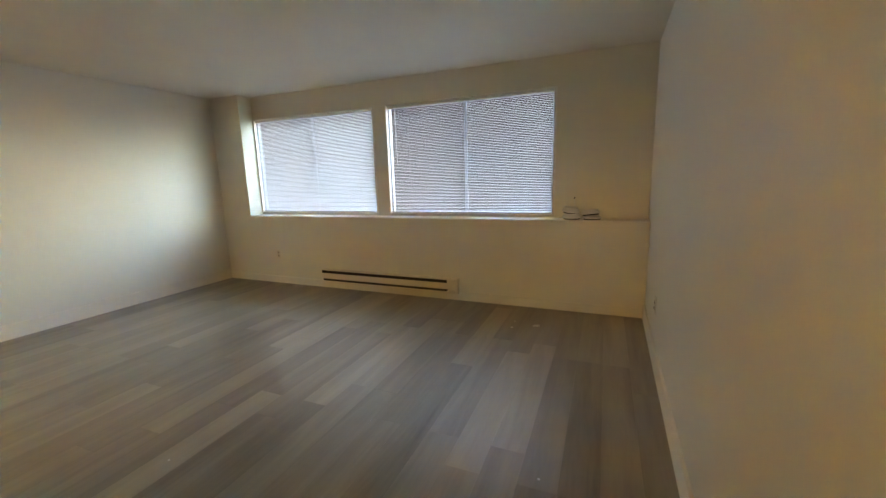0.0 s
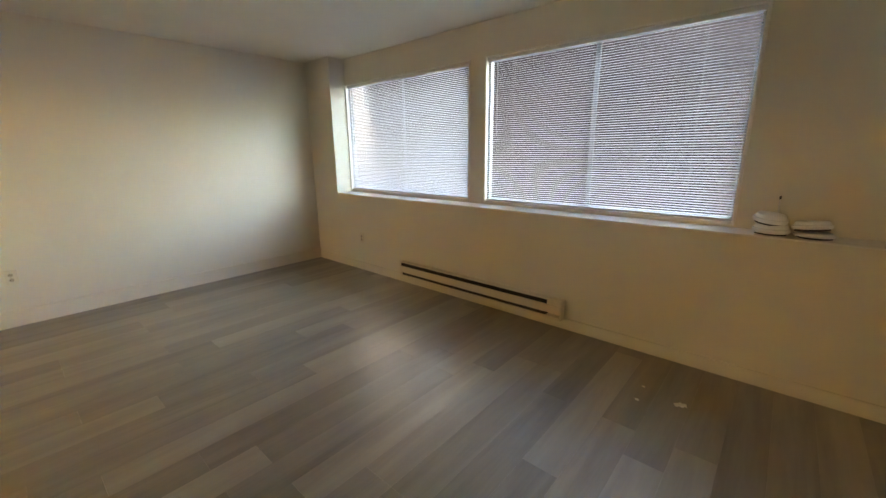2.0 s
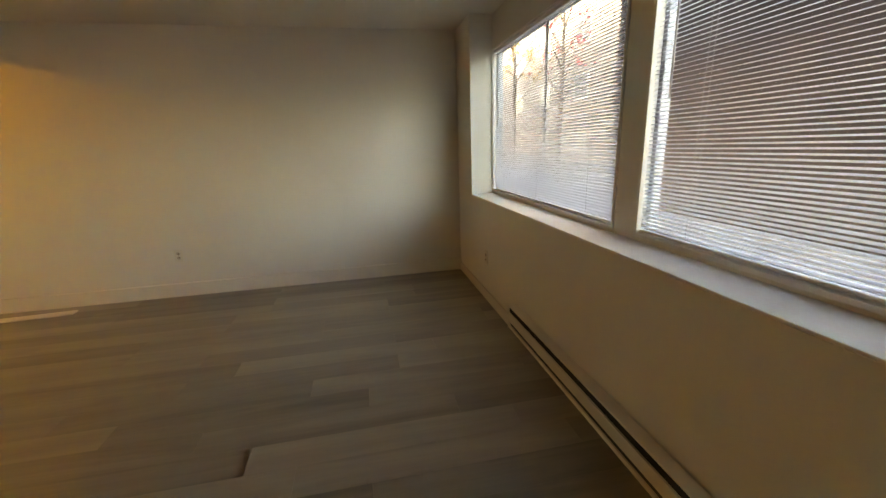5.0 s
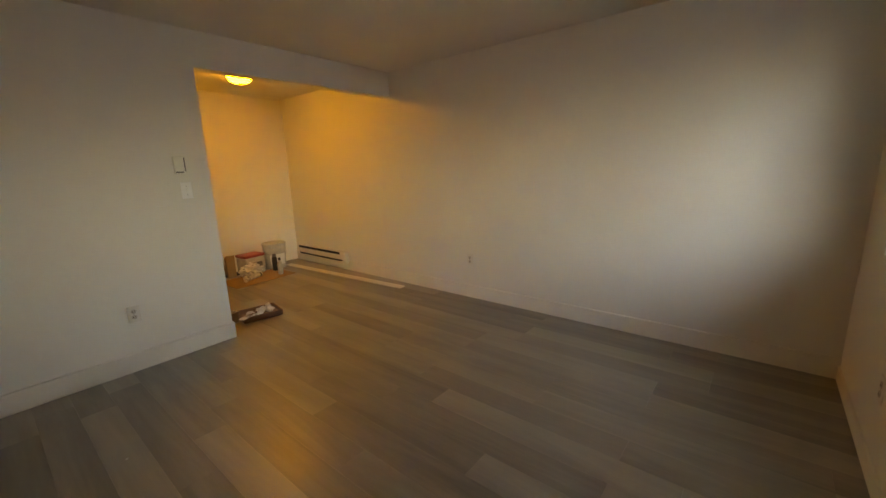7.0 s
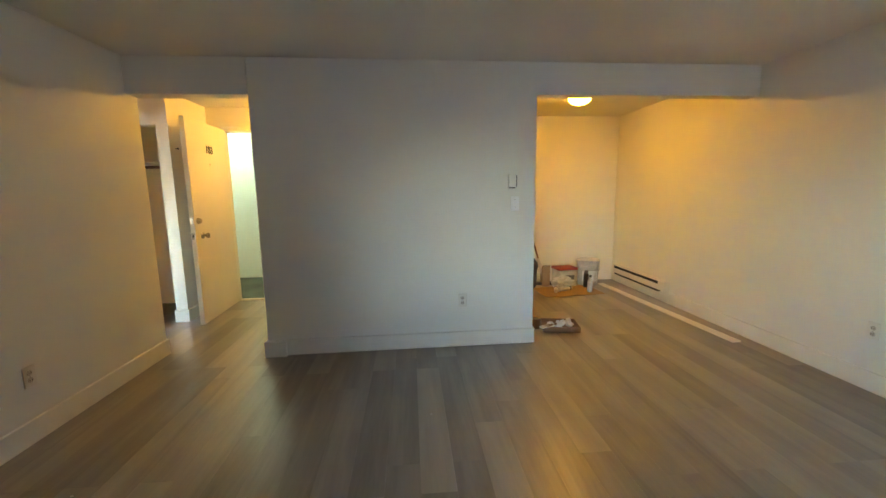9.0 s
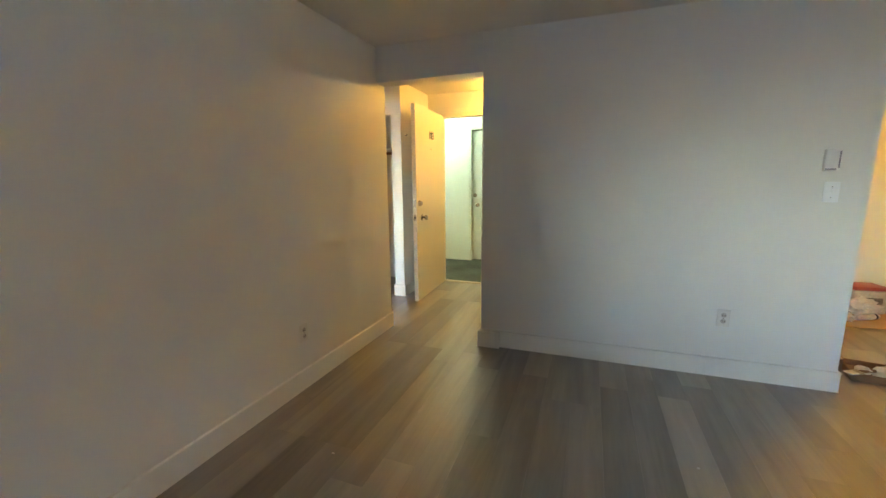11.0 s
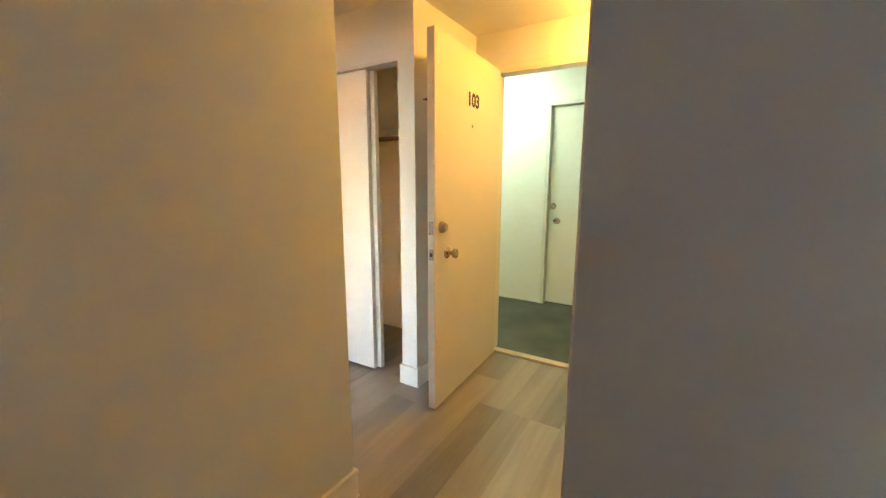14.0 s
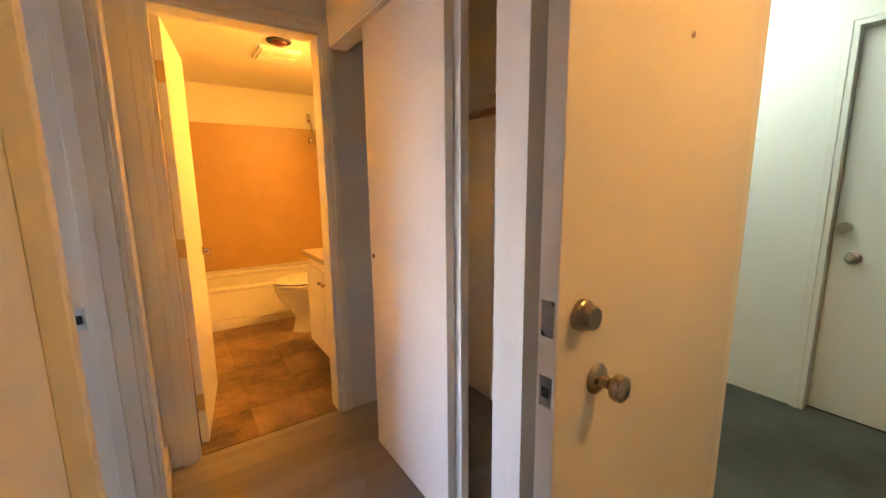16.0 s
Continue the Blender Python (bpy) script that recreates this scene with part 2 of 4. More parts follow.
def thing(name, label, category, at=(0, 0, 0), group="", rz=0):
    ob = new(name)
    ob.matrix_world = pose(*at, 0, 0, rz)
    return tagged(ob, label, category, group)


def setting(name, bm, mat, label="", smooth=False):
    return tagged(part(name, bm, mat, None, "", smooth), label, name.split("_")[0], "", "structure")


B = bmesh.new

# ---- plan ----
XL, XR = -4.545, 0.408           # west and east walls of the living room
YW, YU = 3.680, 3.878           # lower and upper faces of the window wall
ZS, ZC = 0.836, 2.30            # ledge and ceiling
WZ0, WZ1 = 0.862, 2.038         # window openings
WL, WR = (-4.072, -2.298), (-2.152, -0.352)
YP, XP = -0.004, -2.655           # partition face and its free end
LEAN = 0.0165                    # slope of the partition face towards the entry
ZH = 2.038                      # underside of the headers
XE = -0.448                     # entry west wall
YE0, YE1 = -1.712, -1.805        # entry door wall
YN = -0.094                      # hall north wall
YC, XC0, XC1, ZCL = -0.958, 0.815, 2.06, 1.985   # closet front
XB0, XB1 = 2.072, 2.19          # bathroom door wall

# ---- structure ----
setting("floor_base", box(box(B(), XL - 0.15, 4.85, YE1, 3.958, -0.15, -0.0085), XL - 0.15, -0.60, -2.35, YE1, -0.15, -0.0085), CORE, "dark floor base under the planks")
setting("ceiling", box(B(), XL - 0.15, 4.85, YE1 + 0.001, 3.958, ZC, ZC + 0.15), CEIL, "off-white textured painted ceiling")
setting("ceiling_nook", box(B(), XL - 0.15, -0.602, -2.35, YE1, ZC, ZC + 0.15), CEIL, "off-white textured ceiling over the nook")
setting("ceiling_corridor", box(box(B(), -0.60, 4.85, -3.4, YE1 - 0.001, 2.37, 2.5), -4.62, -0.60, -3.4, -2.351, 2.37, 2.5), CEIL, "white corridor ceiling")
# Unseen block, added to keep the sun off the houses opposite.
setting("wall_upper_storeys", box(B(), -46, 9, -8, 3.958, ZC + 0.25, 15.0), STUCCO, "unseen block added overhead to keep sun off the neighbouring houses")
setting("wall_west", box(B(), XL - 0.14, XL, -2.349, 3.958, 0, ZC), PAINT, "warm white painted plaster wall")

bm = B()
box(bm, XL, XR + 0.05, YW, 3.958, 0, ZS)
box(bm, XL, WL[0], YW, 3.958, ZS, ZC)
box(bm, WL[0], XR + 0.05, YU, 3.958, WZ1, ZC)
box(bm, WL[0], XR + 0.05, YU, 3.958, ZS, WZ0)
box(bm, WL[1], WR[0], YU, 3.958, WZ0, WZ1)
box(bm, WR[1], XR + 0.05, YU, 3.958, WZ0, WZ1)
setting("wall_north", bm, PAINT, "warm white wall with a furred-out lower ledge under two windows")
setting("window_sill", box(B(), WL[0] + 0.001, XR + 0.05 - 0.001, YW - 0.003, YU - 0.001, ZS + 0.001, ZS + 0.012, 0.003, 2), SILLP, "white painted window ledge with scuffs and daylight in its colour")

SKEW = Matrix.Translation((XR, YN, 0)) @ pose(0, 0, 0, 0, 0, -0.6) @ Matrix.Translation((-XR, -YN, 0))
setting("wall_east", box(B(), XR, XR + 0.12, YN, 3.958, 0, ZC), PAINT, "warm white painted plaster wall").matrix_world = SKEW

bm = B()
prism(bm, [(XP, YP - 0.115), (-0.60, YP - 0.115), (-0.60, YP + LEAN * (-0.60 - XP)), (XP, YP)], 0, ZC)
setting("wall_partition", bm, PAINT, "white partition wall between living room and kitchen")
bm = B()
box(bm, XL, XP, YP - 0.115, YP, ZH + 0.016, ZC)
setting("wall_header_nook", bm, PAINT, "white header beam over the dining nook opening")
setting("wall_header_hall", box(B(), XE, XR, YP - 0.115, 0.032, ZH, ZC), PAINT, "white header beam over the entry opening")
setting("wall_nook_back", box(B(), XL, -0.601, -2.35, -2.22, 0, ZC), PAINT, "white painted back wall of the nook")
bm = B()
prism(bm, [(-0.60, YE1), (XE, YE1), (XE, 0.024), (XE - 0.008, 0.032), (-0.60, YP + LEAN * (-0.60 - XP))], 0, ZC)
setting("wall_entry_west", bm, PAINT, "white painted entry wall")

DX0, DX1, DZ = -0.369, 0.540, 2.045
bm = B()
box(bm, XE, DX0, YE1, YE0, 0, ZC)
box(bm, DX0, DX1, YE1, YE0, DZ, ZC)
box(bm, DX1, XB1 + 2.65, YE1, YE0, 0, ZC)
setting("wall_entry_door", bm, PAINT, "white painted wall round the entrance door")
bm = B()
box(bm, 0.70, XC0, YC - 0.10, YC, 0, ZC)
box(bm, 0.70, 0.80, YE0, YC - 0.10, 0, ZC)
box(bm, XC0, XC1 + 0.01, YC - 0.10, YC, ZCL, ZC)
setting("wall_closet", bm, PAINT, "white closet front wall and return")

bm = B()
ND0, ND1, NDZ = 0.72, 1.52, 2.03
YH = YN + 0.15                  # bedroom face of the hall wall
box(bm, XR + 0.12, ND0, YN, YH, 0, ZC)
box(bm, ND0, ND1, YN, YH, NDZ, ZC)
box(bm, ND1, 4.70, YN, YH, 0, ZC)
setting("wall_hall", bm, PAINT, "white hall wall with an open bedroom doorway in it")

bm = B()
BW = (0.95, 2.75)
box(bm, XR + 0.17, BW[0], YU, 3.958, 0, ZC)
box(bm, BW[1], 4.82, YU, 3.958, 0, ZC)
box(bm, BW[0], BW[1], YU, 3.958, 0, WZ0)
box(bm, BW[0], BW[1], YU, 3.958, WZ1, ZC)
box(bm, 4.69, 4.82, YH, YU, 0, ZC)
setting("wall_bedroom", bm, PAINT, "plain white walls of the bedroom beyond the doorway")
setting("floor_bedroom", box(B(), XR + 0.13, 4.69, YH + 0.002, YU, -0.008, 0.0), CARPET, "plain dark bedroom floor")
BD0, BD1, BDZ = -0.924, -0.215, 2.04
bm = B()
box(bm, XB0, XB1, YE0, BD0, 0, ZC)
box(bm, XB0, XB1, BD1, YN, 0, ZC)
box(bm, XB0, XB1, BD0, BD1, BDZ, ZC)
setting("wall_bath_door", bm, PAINT, "white wall round the bathroom doorway")
setting("wall_bath_end", box(B(), 4.69, 4.82, YE0, YN, 0, ZC), PAINT, "bathroom end wall behind the tub")

FD0, FD1, FDZ, YF = -0.335, 0.555, 2.04, -3.096
bm = B()
box(bm, -4.5, FD0, YF - 0.12, YF, 0, 2.37)
box(bm, FD1, 4.85, YF - 0.12, YF, 0, 2.37)
box(bm, FD0, FD1, YF - 0.12, YF, FDZ, 2.37)
box(bm, -4.5, 4.85, YF - 0.3, YF - 0.125, 0, 2.37)
setting("wall_corridor", bm, CORRP, "pale corridor wall with a flat's door")
bm = B()
box(bm, -4.62, -4.5, -3.4, -2.401, 0, 2.37)
box(bm, -4.5, -0.60, -2.40, -2.351, 0, 2.37)
box(bm, -0.60, -0.55, -2.40, YE1 - 0.013, 0, 2.37)
box(bm, -0.60, DX0 - 0.05, YE1 - 0.012, YE1 - 0.001, 0, 2.37)
box(bm, DX1 + 0.05, 4.85, YE1 - 0.012, YE1 - 0.001, 0, 2.37)
box(bm, DX0 - 0.05, DX1 + 0.05, YE1 - 0.012, YE1 - 0.001, DZ + 0.05, 2.37)
box(bm, 4.85, 4.97, -3.4, YE1, 0, 2.37)
setting("wall_corridor_near", bm, CORRP, "pale corridor walls")
setting("floor_corridor", box(box(box(B(), -0.60, 4.85, -3.4, YE1, -0.1, 0.002), -4.62, -0.60, -3.4, -2.36, -0.1, 0.002), DX0 + 0.018, DX1 - 0.018, YE1, YE0 - 0.045, -0.1, 0.002), CARPET, "grey-green worn corridor carpet")
setting("floor_bathroom", box(B(), XB0 + 0.03, 4.7, YE0, YN, -0.008, -0.003), CORE, "dark joints under the bathroom floor")


def board(bm, x0, x1, y0, y1, h=0.128):
    """A skirting board with an eased, stepped top."""
    box(bm, x0, x1, y0, y1, 0, h, 0.003)
    e = 0.0015
    box(bm, x0 - e, x1 + e, y0 - e, y1 + e, h - 0.012, h - 0.0005, 0.002)
    box(bm, x0 - e, x1 + e, y0 - e, y1 + e, 0.0005, 0.012, 0.002)


SK = 0.014
bm = B()
board(bm, XL, XL + SK, -2.22, YW)
setting("baseboard_west", bm, TRIM, "white painted baseboard")
bm = B()
board(bm, XL + SK, XR + 0.024, YW - 0.010, YW, 0.085)
setting("baseboard_north", bm, PAINT, "cream painted low baseboard")
bm = B()
board(bm, XR - SK, XR, YN, YW)
board(bm, XR - SK, XR + 0.12, YN - SK, YN)
setting("baseboard_east", bm, TRIM, "white painted baseboard").matrix_world = SKEW
bm = B()
board(bm, XP - SK, -0.60, YP, YP + SK)
bmesh.ops.rotate(bm, verts=bm.verts[:], matrix=Matrix.Rotation(LEAN, 3, "Z"), cent=(XP, YP, 0))
board(bm, XP - SK, XP, YP - 0.115, YP)
board(bm, -0.60 - 0.004, XE + SK, 0.020, 0.078)
board(bm, XE, XE + SK, YE0 + 0.06, 0.020)
setting("baseboard_partition", bm, TRIM, "white painted baseboard wrapping the partition's end")
bm = B()
board(bm, XL + SK, XE - 0.12, -2.22, -2.22 + SK)
setting("baseboard_nook", bm, TRIM, "white painted baseboard")
bm = B()
board(bm, 0.70 - SK, XC0 + SK, YC, YC + SK)
board(bm, 0.70 - SK, 0.70, YE0, YC)
board(bm, XC0, XC0 + SK, YC - 0.10, YC)
setting("baseboard_closet", bm, TRIM, "white painted baseboard round the closet's return")
bm = B()
board(bm, ND1 + 0.07, XB0, YN - SK, YN)
setting("baseboard_hall", bm, TRIM, "white painted baseboard")


def casing(name, axis, plane, out, a0, a1, top, w=0.057, t=0.016, mat=TRIM):
    """Moulded trim on three sides of an opening in a wall; a0 to a1 along the wall."""
    bm = B()
    for d0, d1, k in ((0.0, w * 0.45, 0.6), (w * 0.45, w, 1.0)):
        p = sorted((plane, plane + out * t * k))
        for lo, hi, z0, z1 in ((a0 - d1, a0 - d0, 0, top + d0), (a1 + d0, a1 + d1, 0, top + d0), (a0 - d1, a1 + d1, top + d0, top + d1)):
            if axis == "x":
                box(bm, lo, hi, p[0], p[1], z0, z1, 0.0015)
            else:
                box(bm, p[0], p[1], lo, hi, z0, z1, 0.0015)
    return setting(name, bm, mat, "painted door casing")


casing("trim_bath", "y", XB0, -1, BD0, BD1, BDZ)
casing("trim_hall", "x", YN, -1, ND0, ND1, NDZ, t=0.028)
casing("trim_entry", "x", YE0, 1, DX0, DX1, DZ, w=0.07, t=0.005)
casing("trim_corridor", "x", YF, 1, FD0, FD1, FDZ, mat=CORRP)
bm = B()
for x0, x1 in ((DX0, DX0 + 0.018), (DX1 - 0.018, DX1)):
    box(bm, x0, x1, YE1 - 0.012, YE0, 0, DZ, 0.002)
box(bm, DX0 + 0.018, DX1 - 0.018, YE1 - 0.012, YE0, DZ - 0.018, DZ)
setting("trim_entry_jamb", bm, TRIM, "painted entrance door jamb")
bm = B()
for y0, y1 in ((BD0, BD0 + 0.016), (BD1 - 0.016, BD1)):
    box(bm, XB0, XB1, y0, y1, 0, BDZ, 0.002)
box(bm, XB0, XB1, BD0 + 0.016, BD1 - 0.016, BDZ - 0.016, BDZ)
setting("trim_bath_jamb", bm, TRIM, "painted bathroom door jamb")
bm = B()
for x0, x1 in ((ND0, ND0 + 0.016), (ND1 - 0.016, ND1)):
    box(bm, x0, x1, YN, YH, 0, NDZ, 0.002)
box(bm, ND0 + 0.016, ND1 - 0.016, YN, YH, NDZ - 0.016, NDZ)
box(bm, ND1 - 0.028, ND1 - 0.016, YN + 0.045, YN + 0.082, 0, NDZ - 0.016, 0.002)
setting("trim_hall_jamb", bm, TRIM, "painted bedroom door jamb")
setting("trim_threshold", box(B(), DX0 + 0.018, DX1 - 0.018, YE0 - 0.05, YE0 + 0.012, 0.001, 0.016, 0.005, 2), THRESH, "pale wooden door threshold")

# ---- windows ----


def window(name, x0, x1):
    """White vinyl slider: outer frame, meeting stile, two panes."""
    w = tagged(new(name), "white vinyl sliding window behind a blind", "window", "", "structure")
    f = 0.035
    bm = B()
    for a, b, c, d in ((x0, x0 + f, WZ0, WZ1), (x1 - f, x1, WZ0, WZ1), (x0 + f, x1 - f, WZ0, WZ0 + f), (x0 + f, x1 - f, WZ1 - f, WZ1)):
        box(bm, a, b, YU + 0.036, YU + 0.083, c, d, 0.004, 2)
    part("window_frame", bm, FRAMEM, w)
    bm = B()
    for a, b, c, d in ((x0 - 0.0, x0 + 0.018, WZ0, WZ1), (x1 - 0.018, x1, WZ0, WZ1), (x0 + 0.018, x1 - 0.018, WZ0, WZ0 + 0.018), (x0 + 0.018, x1 - 0.018, WZ1 - 0.012, WZ1)):
        box(bm, a, b, YU - 0.008, YU + 0.035, c, d, 0.003, 2)
    part("window_trim", bm, SILLP, w)
    xm = (x0 + x1) / 2
    part("meeting_stile", box(B(), xm - 0.017, xm + 0.017, YU + 0.052, YU + 0.062, WZ0 + f, WZ1 - f, 0.003), FRAMEM, w)
    for a, b in ((x0 + f, xm - 0.017), (xm + 0.017, x1 - f)):
        p = part("pane", box(B(), a, b, YU + 0.055, YU + 0.058, WZ0 + f, WZ1 - f), GLASS, w)
        p.visible_shadow = False


window("window_1", *WL)
window("window_2", *WR)


def blind(x0, x1, tilt, label):
    """A mini blind: head rail, slats one by one, ladder cords, bottom rail and wand."""
    t = thing("mini_blind", label, "blind", ((x0 + x1) / 2, YU + 0.018, 0), "blinds in the windows")
    w = (x1 - x0) - 0.044
    part("head_rail", box(B(), -w / 2, w / 2, -0.014, 0.016, WZ1 - 0.040, WZ1 - 0.014, 0.003), VINYLW, t)
    zb = WZ0 + 0.034
    part("bottom_rail", box(B(), -w / 2, w / 2, -0.012, 0.012, zb - 0.012, zb, 0.004, 2), VINYLW, t)
    bm = B()
    cols = []
    for k in range(5):
        a = -0.010 + 0.020 * k / 4
        cols.append([bm.verts.new((sx * w / 2, a, 0.0018 * (1 - (a / 0.010) ** 2) + o)) for o in (0, 0.0005) for sx in (-1, 1)])
    for p, q in zip(cols, cols[1:]):
        for i, j in ((0, 1), (2, 3)):
            bm.faces.new((p[i], p[j], q[j], q[i]))
    bmesh.ops.rotate(bm, verts=bm.verts[:], matrix=Euler((radians(tilt), 0, 0)).to_matrix(), cent=(0, 0, 0))
    me = mesh_of("slat", bm, SLAT)
    n = 70
    z0, z1 = zb + 0.012, WZ1 - 0.052
    for k in range(n):
        s = new("slat", me)
        s.parent = t
        s.matrix_local = pose(random.uniform(-0.001, 0.001), 0, z0 + (z1 - z0) * k / (n - 1), random.uniform(-0.9, 0.9), random.uniform(-0.03, 0.03), 0)
    for f in (-0.36, 0.0, 0.36):
        bm = B()
        tube(bm, (f * w, -0.0110, zb), (f * w, -0.0110, WZ1 - 0.04), 0.0005, n=6)
        tube(bm, (f * w, 0.0110, zb), (f * w, 0.0110, WZ1 - 0.04), 0.0005, n=6)
        part("ladder_cord", bm, CORD, t)
    part("tilt_wand", tube(B(), (-w / 2 + 0.10, -0.02, WZ1 - 0.05), (-w / 2 + 0.105, -0.022, WZ1 - 0.62), 0.004, n=8), CORD, t, "clear plastic tilt wand")
    return t


blind(*WL, 34, "white mini blind with half-closed slats in the window")
blind(*WR, 13, "white mini blind with open slats in the window")

# ---- baseboard heaters ----


def heater(length, label, at, rz):
    """Electric baseboard heater: back, hood, front plate, dark block for the shaded outlet slot, end caps."""
    h = thing("baseboard_heater", label, "heater", at, "baseboard heaters", rz)
    a = length / 2
    part("back_plate", box(B(), -a, a, -0.008, -0.002, 0.0, 0.158, 0.001), HEATER, h)
    part("hood", box(B(), -a, a - 0.11, -0.060, -0.008, 0.148, 0.158, 0.003, 2), HEATER, h)
    part("front_plate", box(B(), -a + 0.004, a - 0.004, -0.064, -0.058, 0.052, 0.114, 0.003, 2), HEATER, h)
    part("lower_lip", box(B(), -a + 0.004, a - 0.004, -0.062, -0.01, 0.002, 0.024, 0.003), HEATER, h)
    # Outlet and intake are filled with dark blocks that paint their inner shade.
    part("outlet_slot_shade", box(B(), -a + 0.005, a - 0.111, -0.056, -0.012, 0.115, 0.147), BLACK, h, "black block painting the shade inside the air outlet")
    part("intake_slot_shade", box(B(), -a + 0.02, a - 0.12, -0.054, -0.012, 0.025, 0.051), DARK, h)
    part("junction_cover", box(B(), a - 0.109, a - 0.005, -0.065, -0.009, 0.115, 0.160, 0.004, 2), HEATER, h)
    for sx in (-1, 1):
        part("end_cap", box(B(), sx * a - 0.004, sx * a + 0.004, -0.066, -0.002, 0.0, 0.162, 0.003), HEATER, h)
    return h


heater(1.70, "cream electric baseboard heater under the windows", (-2.11, YW - 0.012, 0.075), 180 + 180)
heater(1.11, "cream electric baseboard heater in the nook", (XL + SK + 0.002, -1.485, 0.092), 90)

# ---- wall plates ----


def outlet(at, rz, label="white duplex outlet on the wall"):
    o = thing("wall_outlet", label, "outlet", at, "wall outlets", rz)
    part("cover_plate", box(B(), -0.035, 0.035, -0.006, 0, -0.057, 0.057, 0.003, 2), OUTLETM, o)
    for z in (-0.02, 0.02):
        s = part("socket", lathe(B(), [(0.015, 0), (0.015, 0.002), (0.013, 0.003)], (0, -0.006, z), "-Y", 16), SOCKET, o)
        for x in (-0.006, 0.006):
            part("slot", box(B(), x - 0.0012, x + 0.0012, -0.0096, -0.0085, z - 0.005, z + 0.005), BLACK, s)
    part("screw", lathe(B(), [(0.003, 0), (0.003, 0.001)], (0, -0.006, 0), "-Y", 10), NICKEL, o)
    return o


outlet((XR + 0.012, 1.03, 0.36), -90, "beige duplex outlet on the east wall")
outlet((XR + 0.032, 2.93, 0.36), -90, "beige duplex outlet on the east wall")
outlet((XL, 1.02, 0.39), 90, "beige duplex outlet on the west wall")
outlet((-2.045, YP + 0.0095, 0.398), 180, "white duplex outlet on the partition")
outlet((-3.66, YW, 0.37), 0, "painted-over outlet under the window")

sw = thing("light_switch", "white toggle light switch on the partition", "switch", (-2.486, YP + 0.002, 1.20), "", 180)
part("cover_plate", box(B(), -0.036, 0.036, -0.006, 0, -0.058, 0.058, 0.003, 2), PLATE, sw)
part("toggle", box(B(), -0.005, 0.005, -0.018, -0.006, -0.004, 0.012, 0.002), PLATE, sw)
for z in (-0.03, 0.03):
    part("screw", lathe(B(), [(0.003, 0), (0.003, 0.001)], (0, -0.006, z), "-Y", 10), NICKEL, sw)
th = thing("thermostat", "grey wall thermostat above the switch", "thermostat", (-2.462, YP + 0.0025, 1.378), "", 180)
part("body", box(B(), -0.036, 0.036, -0.024, 0, -0.06, 0.06, 0.006, 2), PAINT, th)
part("dial_slot", box(B(), 0.026, 0.034, -0.0255, -0.023, -0.045, 0.05, 0.001), LABELP, th)
part("scale_bar", box(B(), -0.03, 0.02, -0.0255, -0.0235, -0.055, -0.045, 0.001), LABELP, th)

# ---- lamps ----


def dome_lamp(at, glow, label, r=0.15):
    d = thing("ceiling_lamp", label, "ceiling lamp", at)
    part("canopy", lathe(B(), [(r * 0.95, 0), (r * 1.0, -0.016), (r * 0.96, -0.034)], n=40), BRASS, d, "thin brass canopy", True)
    prof = [(r * math.cos(a), -0.034 - r * 0.62 * math.sin(a)) for a in [math.pi / 2 * k / 8 for k in range(9)]]
    part("glass_shade", lathe(B(), prof, n=40), glow, d, "glowing frosted glass dome", True)
    part("finial", lathe(B(), [(0.010, 0.004), (0.012, -0.006), (0.005, -0.014)], (0, 0, -0.034 - r * 0.62), n=16), BRASS, d)
    return d


dome_lamp((-3.45, -1.03, ZC), GLOW, "lit frosted glass dome ceiling lamp in the nook", 0.118)
dome_lamp((-0.28, -1.45, ZC), GLOWH, "lit frosted glass dome ceiling lamp in the entry", 0.12)

# ---- entrance door ----


def knob_set(parent, x, y, z, side, mat, name="door_knob"):
    """A round knob on a rose, pointing along -x or +x (side) or y."""
    k = part(name, lathe(B(), [(0.033, 0), (0.033, 0.004), (0.028, 0.010), (0.014, 0.014), (0.011, 0.030), (0.016, 0.036), (0.026, 0.043),
                               (0.0285, 0.052), (0.026, 0.061), (0.017, 0.066), (0.006, 0.067)], (x, y, z), side, 32), mat, parent, "aged metal round knob", True)
    return k


def deadbolt(parent, x, y, z, side, mat):
    return part("deadbolt", lathe(B(), [(0.031, 0), (0.031, 0.010), (0.027, 0.014), (0.023, 0.028), (0.021, 0.032), (0.008, 0.033)], (x, y, z), side, 32), mat, parent, "aged metal deadbolt cylinder", True)


def text_part(body, size, m, mat, parent, label):
    cu = bpy.data.curves.new("digits", "FONT")
    cu.body, cu.size, cu.extrude, cu.offset, cu.resolution_u = body, size, 0.0015, 0.003, 3
    cu.align_x, cu.align_y = "CENTER", "CENTER"
    tmp = bpy.data.objects.new("tmp", cu)
    scene.collection.objects.link(tmp)
    me = bpy.data.meshes.new_from_object(tmp.evaluated_get(bpy.context.evaluated_depsgraph_get()))
    bpy.data.objects.remove(tmp)
    me.materials.clear()
    me.materials.append(mat)
    ob = new("digit", me)
    ob.parent, ob.matrix_local = parent, m
    ob["label"] = label
    return ob


DL = 0.885
door = thing("entrance_door", "open cream flush entrance door with unit number 103", "door", (0.492, -1.674, 0), "", 0)
door.matrix_world = pose(0.492, -1.674, 0.012, 0, 0, 2.2)
leaf = part("leaf", box(B(), -0.002, 0.042, 0.0, DL, 0, 2.026, 0.0015), DOORP, door)
plate1 = part("deadbolt_plate", box(B(), 0.006, 0.034, DL, DL + 0.002, 1.003, 1.073, 0.0005), NICKEL, leaf, "dull metal bolt plate on the door's edge")
